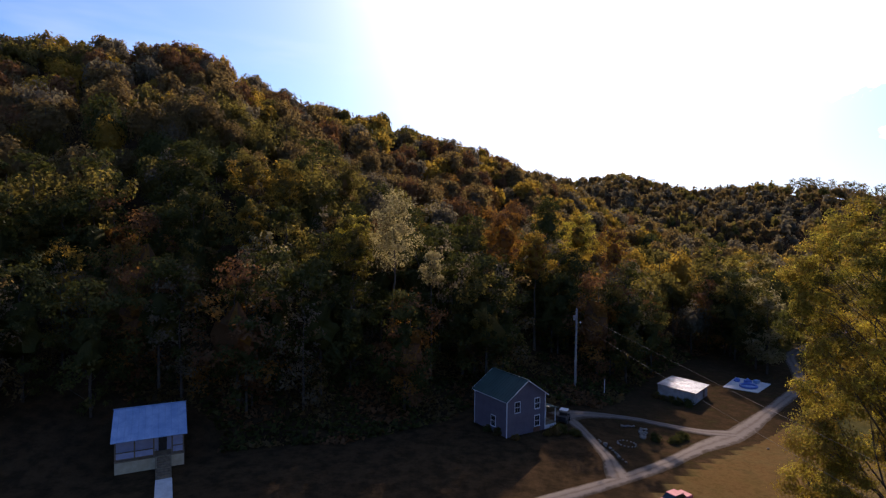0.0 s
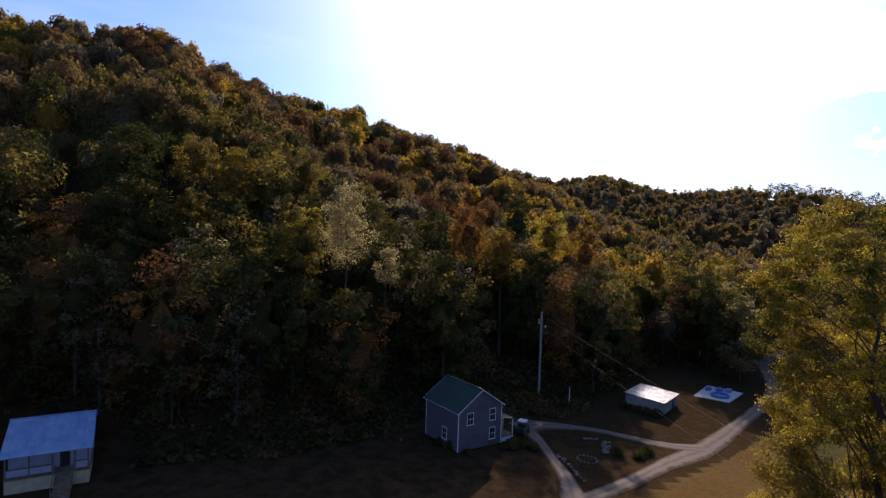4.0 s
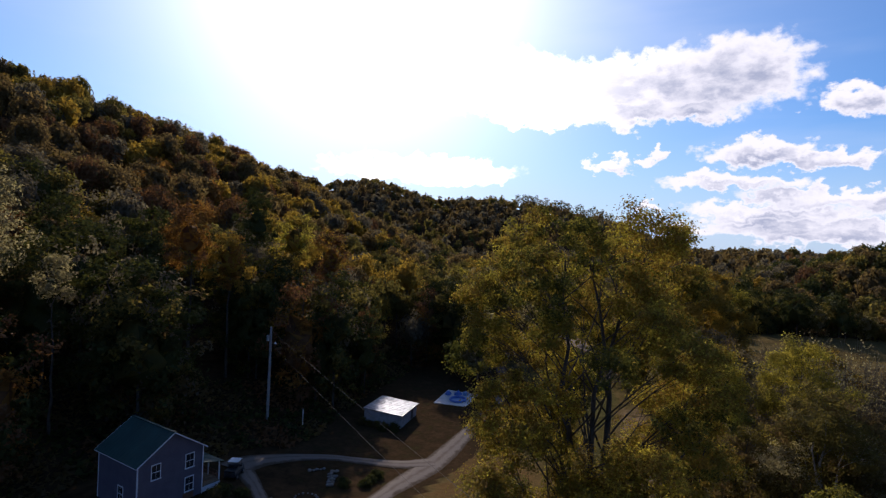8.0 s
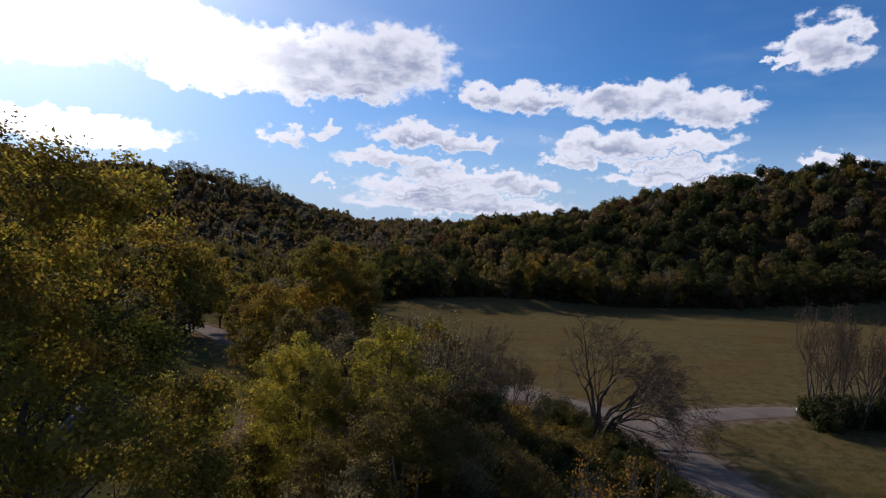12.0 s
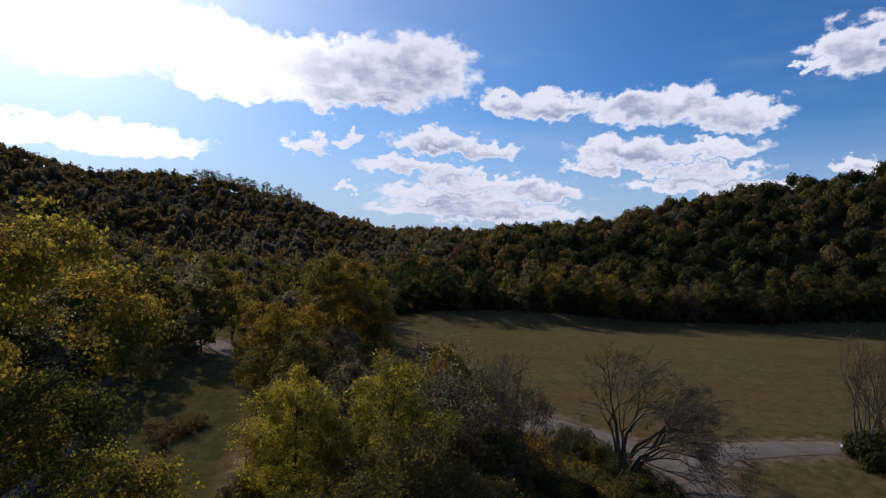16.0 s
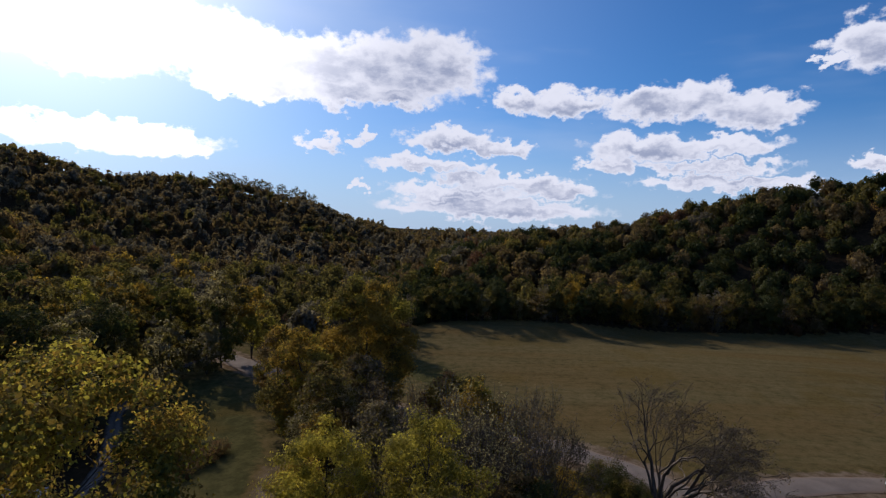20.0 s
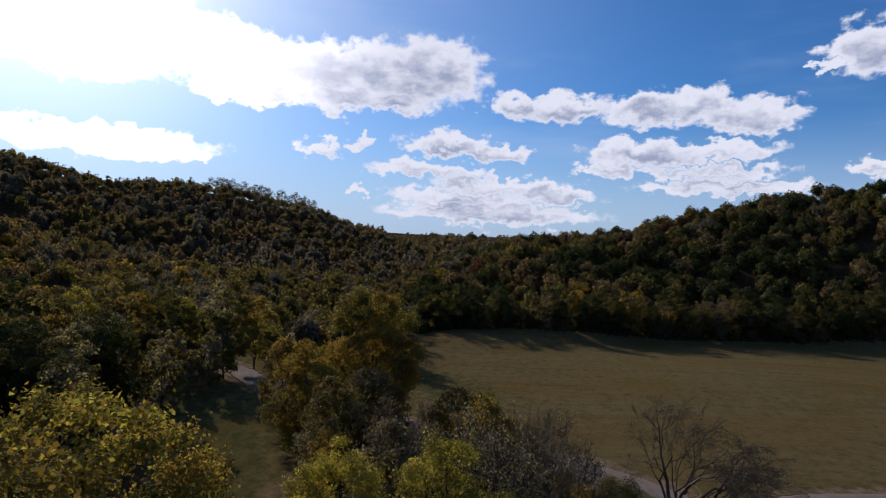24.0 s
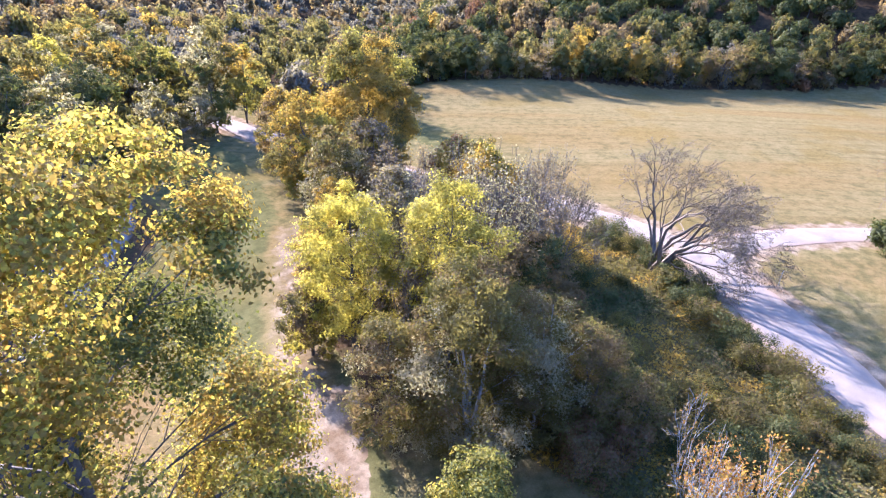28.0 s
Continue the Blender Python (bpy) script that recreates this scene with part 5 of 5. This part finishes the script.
    for k in range(16):
        part("baluster", box(W + 2.49, W + 2.53, 0.5 + k * 0.25, 0.54 + k * 0.25, 0.70, 1.55), REDWOOD, h)
    pr = part("porch_roof", rib_roof(4.6, 2.75, 0.65, 0.15), GREEN_METAL, h)
    pr.matrix_local = pose(W + 2.8, 0.1, 2.98, 0, 0, 90)
    for k in range(3):
        part("step", box(W + 2.62 + 0.28 * k, W + 2.92 + 0.28 * k, 2.0, 3.1, -0.3, 0.52 - 0.18 * k, 0.01), WOOD, h)
    return h


frame_house()


def cabin():
    W, D, FLOOR, EAVE, RIDGE = 7.65, 10.8, 1.2, 3.85, 6.1
    c = thing("cabin", pose(-41.71, 62.58, 0.85, 0, 0, 29), "small cabin on tan blocks with a pale blue metal roof", "house")
    part("foundation", box(0, W, 0, D, -0.7, FLOOR - 0.14), BLOCK, c, "tan block skirt wall")
    part("floor", box(-0.05, W + 0.05, -0.06, D, FLOOR - 0.138, FLOOR, 0.01), WOOD, c)
    wall = part("wall", gable_side(W, D, FLOOR, EAVE, RIDGE), PANEL, c, "pale bluish white painted walls")
    for m, n in ((pose(0, 0, EAVE, 0, 0, 0), 0), (pose(W, D, EAVE, 0, 0, 180), 1)):
        r = part("roof", rib_roof(W, D / 2, RIDGE - EAVE, 0.38, gap=0.75), PALE_METAL, c, "pale blue ribbed metal roof")
        r.matrix_local = m
    part("ridge_cap", box(-0.45, W + 0.45, D / 2 - 0.15, D / 2 + 0.15, RIDGE - 0.01, RIDGE + 0.06, 0.02), PALE_METAL, c)
    for x in (0.08, 2.15, 4.25, 6.3, W - 0.08):
        part("porch_post", box(x - 0.08, x + 0.08, 0.02, 0.18, FLOOR, EAVE - 0.05), WOOD, c)
    part("porch_beam", box(-0.05, W + 0.05, 0.0, 0.2, EAVE - 0.25, EAVE - 0.07), WOOD, c)
    for x0, x1 in ((0.16, 2.07), (2.23, 4.17), (6.38, W - 0.16)):
        for z in (0.12, 0.95):
            part("rail", box(x0, x1, 0.06, 0.14, FLOOR + z, FLOOR + z + 0.10), WOOD, c)
        part("rail_panel", box(x0, x1, 0.085, 0.115, FLOOR + 0.24, FLOOR + 0.93), PANEL, c, "pale boards between the porch rails")
    d = part("door", box(4.75, 5.7, 1.72, 1.80, FLOOR, FLOOR + 2.05, 0.01), BLACK, c, "dark front door")
    part("handle", tube((4.85, 1.66, FLOOR + 1.0), (4.85, 1.72, FLOOR + 1.0), 0.03, 0.03), STEEL, d)
    # black board put in for the shade of the recess above the door
    part("lintel", box(4.3, 6.25, 1.60, 1.78, FLOOR + 2.1, FLOOR + 2.75), BLACK, c, "black board standing in for the dark porch recess")
    for k in range(9):
        part("step", box(4.55, 6.1, -0.44 * (k + 1) - 0.06, -0.44 * k - 0.06, -0.6, FLOOR - 0.14 - 0.135 * k, 0.01), WOOD, c)
    for x in (4.5, 6.15):
        part("stair_rail", box(-0.04, 0.04, -3.8, 0.0, 0.0, 0.08), WOOD, c).matrix_local = pose(x, 0.0, FLOOR + 0.85, 17, 0, 0)
        part("stair_post", box(x - 0.05, x + 0.05, -3.6, -3.5, -0.3, 0.85), WOOD, c)
    return c


def gable_side(W, D, z0, eave, ridge):
    """Walls behind a deep porch: the gables stand at the two sides."""
    bm = bmesh.new()
    prof = [(1.8, z0), (D, z0), (D, eave), (D / 2, ridge - 0.03), (1.8, eave + (ridge - eave) * 1.8 / (D / 2) - 0.04)]
    a, b = [bm.verts.new((0.05, y, z)) for y, z in prof], [bm.verts.new((W - 0.05, y, z)) for y, z in prof]
    bm.faces.new(a), bm.faces.new(b[::-1])
    for k in range(5):
        j = (k + 1) % 5
        bm.faces.new((a[j], a[k], b[k], b[j]))
    bmesh.ops.recalc_face_normals(bm, faces=bm.faces[:])
    return bm


cabin()
tagged(part("cabin_walk", prism([(-0.95, -20), (0.95, -20), (0.9, -4.1), (-0.9, -4.1)], -0.22, 0.06), CONCRETE), "pale concrete walk leading to the cabin steps", "path", kind="structure").matrix_world = pose(-41.71, 62.58, 0.68, 0, 0, 29) @ pose(5.35, 0, 0)

# ---- shed, pad and yard things ----


def shed():
    W, D, H = 7.8, 7.2, 2.3
    s = thing("shed", pose(44.2, 102.9, -2.15, 0, 0, 50), "low white block shed with a tin roof, sun dapples painted in", "shed")
    part("wall", box(0.12, W - 0.12, 0.12, D - 0.12, -0.4, H), GREYWALL, s, "dull grey-white painted walls")
    r = part("roof", rib_roof(W, D, 0.45, 0.22, gap=0.8, rib=0.03), TIN, s, "reflective tin roof with sun dapples put into its colour")
    r.matrix_local = pose(0, 0, H + 0.06)
    part("fascia", box(-0.2, W + 0.2, -0.25, -0.2, H - 0.14, H + 0.02), WOOD, s)
    part("gable_fill", box(0.12, W - 0.12, D - 0.12 - 2.0, D - 0.12, H, H + 0.36), GREYWALL, s)
    d = part("door", box(-0.5, 0.5, -0.05, 0.02, 0.0, 2.0, 0.01), BLACK, s, "dark plank door")
    d.matrix_local = pose(5.4, 0.11, 0.0)
    part("handle", tube((0.36, -0.12, 1.0), (0.36, -0.05, 1.0), 0.03, 0.03), STEEL, d)
    return s


shed()
PAD = [(54.9, 114.8), (61.3, 122.6), (66.3, 117.6), (60.1, 111.0)]
tagged(part("concrete_pad", prism(PAD, -2.5, -1.80), CONCRETE), "pale concrete pad beside the farm track", "pad", kind="structure")


def pool():
    t = thing("paddling_pool", pose(60.2, 114.9, -1.80, 0, 0, 40), "blue oval paddling pool on the concrete pad", "pool")
    bm = bmesh.new()
    n, m = 40, 8
    for a in range(n):
        for b in range(m):
            u, q = 2 * math.pi * a / n, 2 * math.pi * b / m
            bm.verts.new(((1.75 + 0.2 * math.cos(q)) * math.cos(u), (1.55 + 0.2 * math.cos(q)) * math.sin(u), 0.24 + 0.24 * math.sin(q)))
    bm.verts.ensure_lookup_table()
    for a in range(n):
        for b in range(m):
            bm.faces.new([bm.verts[i * m + j] for i, j in ((a, b), ((a + 1) % n, b), ((a + 1) % n, (b + 1) % m), (a, (b + 1) % m))])
    part("rim", bm, BLUE, t)
    part("bottom", prism([(1.7 * math.cos(k * math.pi / 12), 1.5 * math.sin(k * math.pi / 12)) for k in range(24)], 0.0, 0.05), PALE_METAL, t)
    return t


pool()


def tarp_heap(x, y, z, turn, label):
    bm = bmesh.new()
    bmesh.ops.create_icosphere(bm, subdivisions=3, radius=1.0)
    for v in bm.verts:
        k = 1 + 0.35 * noise.noise(v.co * 1.7 + Vector((x, y, 0)))
        v.co = Vector((v.co.x * 0.9 * k, v.co.y * 0.6 * k, max(-0.02, v.co.z * 0.8 * k)))
    ob = part("tarp_heap", bm, BLUE)
    ob.matrix_world = pose(x, y, z, 0, 0, turn)
    return tagged(ob, label, "tarp")


tarp_heap(60.0, 119.3, -1.82, 48, "crumpled blue tarp heaped on the concrete pad")
tarp_heap(61.9, 118.6, -1.82, 10, "crumpled blue tarp heaped on the concrete pad")
bx = part("storage_bin", box(-0.6, 0.6, -0.45, 0.45, 0, 0.7, 0.05), PALE_METAL)
bx.matrix_world = pose(63.4, 117.9, -1.80, 0, 0, 30)
tagged(bx, "pale blue storage bin on the concrete pad", "bin")


def utility_pole(x, y, top, lamp=True):
    g = ground_at(x, y)
    u = thing("utility_pole", pose(x, y, g - 0.3), "weathered wooden utility pole with a transformer and yard lamp", "utility pole")
    h = top - g + 0.3
    part("pole", tube((0, 0, 0), (0, 0, h), 0.25, 0.19, 10), POLEWOOD, u)
    part("transformer", tube((-0.42, 0, h - 2.1), (-0.42, 0, h - 1.2), 0.24, 0.24, 12), STEEL, u, "grey can transformer")
    part("bracket", box(-0.2, 0.0, -0.04, 0.04, h - 1.75, h - 1.65), STEEL, u)
    part("insulator", tube((0, 0, h), (0, 0, h + 0.2), 0.05, 0.04, 8), WHITE, u)
    if lamp:
        part("lamp_arm", tube((0, 0, h - 2.6), (0.75, -0.1, h - 2.4), 0.03, 0.03, 6), STEEL, u)
        part("lamp_head", tube((0.75, -0.1, h - 2.62), (0.75, -0.1, h - 2.32), 0.20, 0.08, 10), WHITE, u)
    return u


utility_pole(22.3, 105.8, 15.3)
utility_pole(41.0, -34.0, 15.0, False)


def wire(p, q, sag, label):
    cu = bpy.data.curves.new("wire", "CURVE")
    cu.dimensions, cu.bevel_depth, cu.bevel_resolution = "3D", 0.015, 0
    sp = cu.splines.new("POLY")
    n = 24
    sp.points.add(n)
    for k in range(n + 1):
        t = k / n
        v = Vector(p).lerp(Vector(q), t)
        sp.points[k].co = (v.x, v.y, v.z - sag * 4 * t * (1 - t), 1)
    cu.materials.append(CABLE)
    tagged(new("power_line", cu), label, "wire")


wire((22.3, 105.7, 14.9), (41.0, -34.0, 14.8), 1.0, "thin grey power line strung above the yard")
wire((22.4, 105.7, 12.7), (41.1, -34.0, 11.4), 1.3, "thin grey power line strung below the other")


def stones(name, spots, lo, hi, label, group):
    """Loose field stones, each its own thing."""
    base = []
    for k in range(4):
        bm = bmesh.new()
        bmesh.ops.create_icosphere(bm, subdivisions=2, radius=1.0)
        for v in bm.verts:
            v.co *= 1 + 0.35 * noise.noise(v.co * 1.3 + Vector((k * 7, 0, 0)))
            v.co.z *= 0.6
        me = bpy.data.meshes.new(name)
        bm.to_mesh(me)
        bm.free()
        me.materials.append(STONE)
        base.append(me)
    for k, (x, y) in enumerate(spots):
        o = new(name, base[k % 4])
        s = rng.uniform(lo, hi)
        o.matrix_world = pose(x, y, ground_at(x, y) + 0.1 + s * 0.3, 0, 0, rng.uniform(0, 360)) @ Matrix.Diagonal((s, s * rng.uniform(0.7, 1.1), s, 1))
        tagged(o, label, "stone", group)


ring = [(24.8 + 1.35 * math.cos(k * math.tau / 15), 80.2 + 1.35 * math.sin(k * math.tau / 15)) for k in range(15)]
stones("fire_ring_stone", ring, 0.13, 0.22, "pale stone in the ring of a fire pit", "stones of the fire ring")
stones("border_stone", [(22.6 - 0.18 * k + rng.uniform(-0.2, 0.2), 73.2 + k * 0.75) for k in range(11)], 0.14, 0.34, "pale stone bordering the house drive", "stones along the drive")
stones("stone", [(28.2 + 0.3 * k + rng.uniform(-0.5, 0.5), 83.6 + 0.9 * k) for k in range(6) for _ in range(3)] + [(26.6 + 0.5 * k, 89.0 + rng.uniform(-0.3, 0.3)) for k in range(5)] + [(46.6, 82.4)], 0.18, 0.36, "rough pale field stone lying in the yard", "loose stones")


def buggy(x, y, turn):
    """A small dark open off-road vehicle with a white roof."""
    t = thing("utility_vehicle", pose(x, y, ground_at(x, y) + 0.1, 0, 0, turn), "dark open utility vehicle with a white roof parked on the drive", "vehicle")
    part("body", box(-1.5, 1.5, -0.7, 0.7, 0.35, 0.95, 0.08), BLACK, t)
    part("hood", box(0.7, 1.45, -0.62, 0.62, 0.95, 1.15, 0.08), BLACK, t)
    part("cargo_bed", box(-1.5, -0.5, -0.68, 0.68, 0.95, 1.2, 0.03), BLACK, t)
    part("seat", box(-0.45, 0.15, -0.6, 0.6, 0.95, 1.15, 0.06), BLACK, t)
    part("seat_back", box(-0.5, -0.36, -0.6, 0.6, 1.15, 1.65, 0.05), BLACK, t)
    part("roof", box(-0.6, 0.75, -0.68, 0.68, 1.95, 2.03, 0.03), WHITE, t, "white plastic roof")
    for sx in (-0.55, 0.7):
        for sy in (-0.63, 0.63):
            part("roll_bar", tube((sx, sy, 0.95), (sx, sy, 1.96), 0.03, 0.03, 6), BLACK, t)
    for sx in (-0.95, 0.95):
        for sy in (-0.72, 0.72):
            wh = part("wheel", tube((sx, sy - 0.12, 0.33), (sx, sy + 0.12, 0.33), 0.33, 0.33, 16), BLACK, t)
            part("rim", tube((sx, sy - 0.13, 0.33), (sx, sy + 0.13, 0.33), 0.16, 0.16, 10), STEEL, wh)
    for sy in (-0.45, 0.45):
        part("headlight", tube((1.44, sy, 0.82), (1.52, sy, 0.82), 0.09, 0.09, 8), WHITE, t)
    return t


buggy(16.9, 88.0, 65)


def old_car(x, y, turn):
    """A red car with bonnet, cabin and four wheels."""
    t = thing("car", pose(x, y, ground_at(x, y) + 0.1, 0, 0, turn), "faded red car parked on the grass by the track", "car")
    part("body", box(-2.2, 2.2, -0.86, 0.86, 0.32, 0.92, 0.12), RED, t)
    bm = bmesh.new()
    low = [(-1.5, 0.92), (1.0, 0.92), (0.45, 1.42), (-0.95, 1.42)]
    a, b = [bm.verts.new((x_, -0.74 if z < 1 else -0.62, z)) for x_, z in low], [bm.verts.new((x_, 0.74 if z < 1 else 0.62, z)) for x_, z in low]
    bm.faces.new(a), bm.faces.new(b[::-1])
    for k in range(4):
        j = (k + 1) % 4
        bm.faces.new((a[j], a[k], b[k], b[j]))
    bmesh.ops.recalc_face_normals(bm, faces=bm.faces[:])
    part("cabin", bm, GLASS_DARK, t, "dark window glass")
    part("roof", box(-0.98, 0.48, -0.64, 0.64, 1.41, 1.47, 0.03), RED, t)
    for sx in (-1.35, 1.4):
        for sy in (-0.8, 0.8):
            wh = part("wheel", tube((sx, sy - 0.1, 0.32), (sx, sy + 0.1, 0.32), 0.32, 0.32, 16), BLACK, t)
            part("rim", tube((sx, sy - 0.11, 0.32), (sx, sy + 0.11, 0.32), 0.18, 0.18, 12), STEEL, wh)
    for sy in (-0.6, 0.6):
        part("headlight", box(2.16, 2.23, sy - 0.16, sy + 0.16, 0.62, 0.76, 0.02), WHITE, t)
        part("tail_light", box(-2.23, -2.16, sy - 0.16, sy + 0.16, 0.66, 0.8, 0.02), RED, t)
    part("windscreen_pillar", box(0.4, 0.5, -0.66, -0.6, 0.92, 1.44), RED, t)
    part("windscreen_pillar", box(0.4, 0.5, 0.6, 0.66, 0.92, 1.44), RED, t)
    return t


old_car(25.1, 62.2, 35)
wp = thing("pipe_post", pose(27.9, 105.5, ground_at(27.9, 105.5) - 0.2), "short pale pipe standing at the edge of the woods", "post")
part("pipe", tube((0, 0, 0), (0, 0, 3.2), 0.09, 0.08, 8), WHITE, wp)
part("cap", tube((0, 0, 3.2), (0, 0, 3.3), 0.12, 0.10, 8), STEEL, wp)
# shrubs at the foot of the house and the shed
copies([plant("shrub", 0, 0, 540 + k, 1.5, 1.1, 0.1, 10, 8, 1300, 0.15, 0.04, kinds, BARK, label, "shrub", "shrubs by the buildings", forks=3, sides=4, twigs=1)
        for k, (kinds, label) in enumerate([(["green"], "dark green shrub against a wall"), (["brown", "olive"], "straggly brown shrub against a wall")])],
       [(14.6, 82.0), (15.6, 83.2), (13.4, 81.2), (17.6, 82.3), (5.6, 80.6), (4.4, 82.2), (8.2, 78.9), (43.0, 102.8), (41.6, 103.9), (40.3, 104.8), (39.2, 105.6), (38.2, 106.7), (33.9, 84.2), (32.8, 82.8), (35.2, 85.6), (30.2, 83.5), (42.5, 101.8), (40.9, 103.0)], 0.6, 1.05, [0.6, 0.4])
# road sign post, mailbox and marker at the bend
sp = thing("marker_post", pose(117.2, 32.0, ground_at(117.2, 32.0) - 0.1), "thin steel marker post on the verge", "post")
part("post", tube((0, 0, 0), (0.12, 0, 2.2), 0.05, 0.05, 6), STEEL, sp)
part("plate", box(-0.1, 0.34, -0.03, 0.03, 1.95, 2.25, 0.01), STEEL, sp)
mb = thing("mailbox", pose(142.0, 23.4, ground_at(142.0, 23.4) - 0.1, 0, 0, 30), "white mailbox on a wooden post by the lane", "mailbox")
part("post", box(-0.06, 0.06, -0.06, 0.06, 0, 1.05), WOOD, mb)
part("box", box(-0.3, 0.3, -0.16, 0.16, 1.05, 1.45, 0.05), WHITE, mb)

# the thicket between the creek trees and the bank
copies([plant("shrub", 0, 0, 560 + k, 5.4, 3.2, 0.2, 18, 11, int(n * 1.7), 0.15, 0.09, kinds, BARK, label, "shrub", "thicket on the bank", forks=3, sides=4, twigs=3)
        for k, (n, kinds, label) in enumerate([(3200, ["brown", "olive", "olive"], "tall olive-brown thicket shrub on the bank"), (2800, ["brown", "rust", "olive"], "tall dry brown thicket shrub on the bank"), (3000, ["olive", "green"], "tall dull green thicket shrub on the bank")])],
       [(84, 51.5), (80, 48.5), (86, 46.8), (82, 44.5), (77.8, 44.5), (88.5, 50.5), (75.5, 41.5), (79.5, 41.0), (90.5, 54.0), (76.5, 48.5), (84.5, 43.0), (88.5, 46.5), (80.5, 37.8), (76.5, 37.5), (73, 40.0), (92.5, 50.0)], 0.75, 1.15, [0.45, 0.3, 0.25])
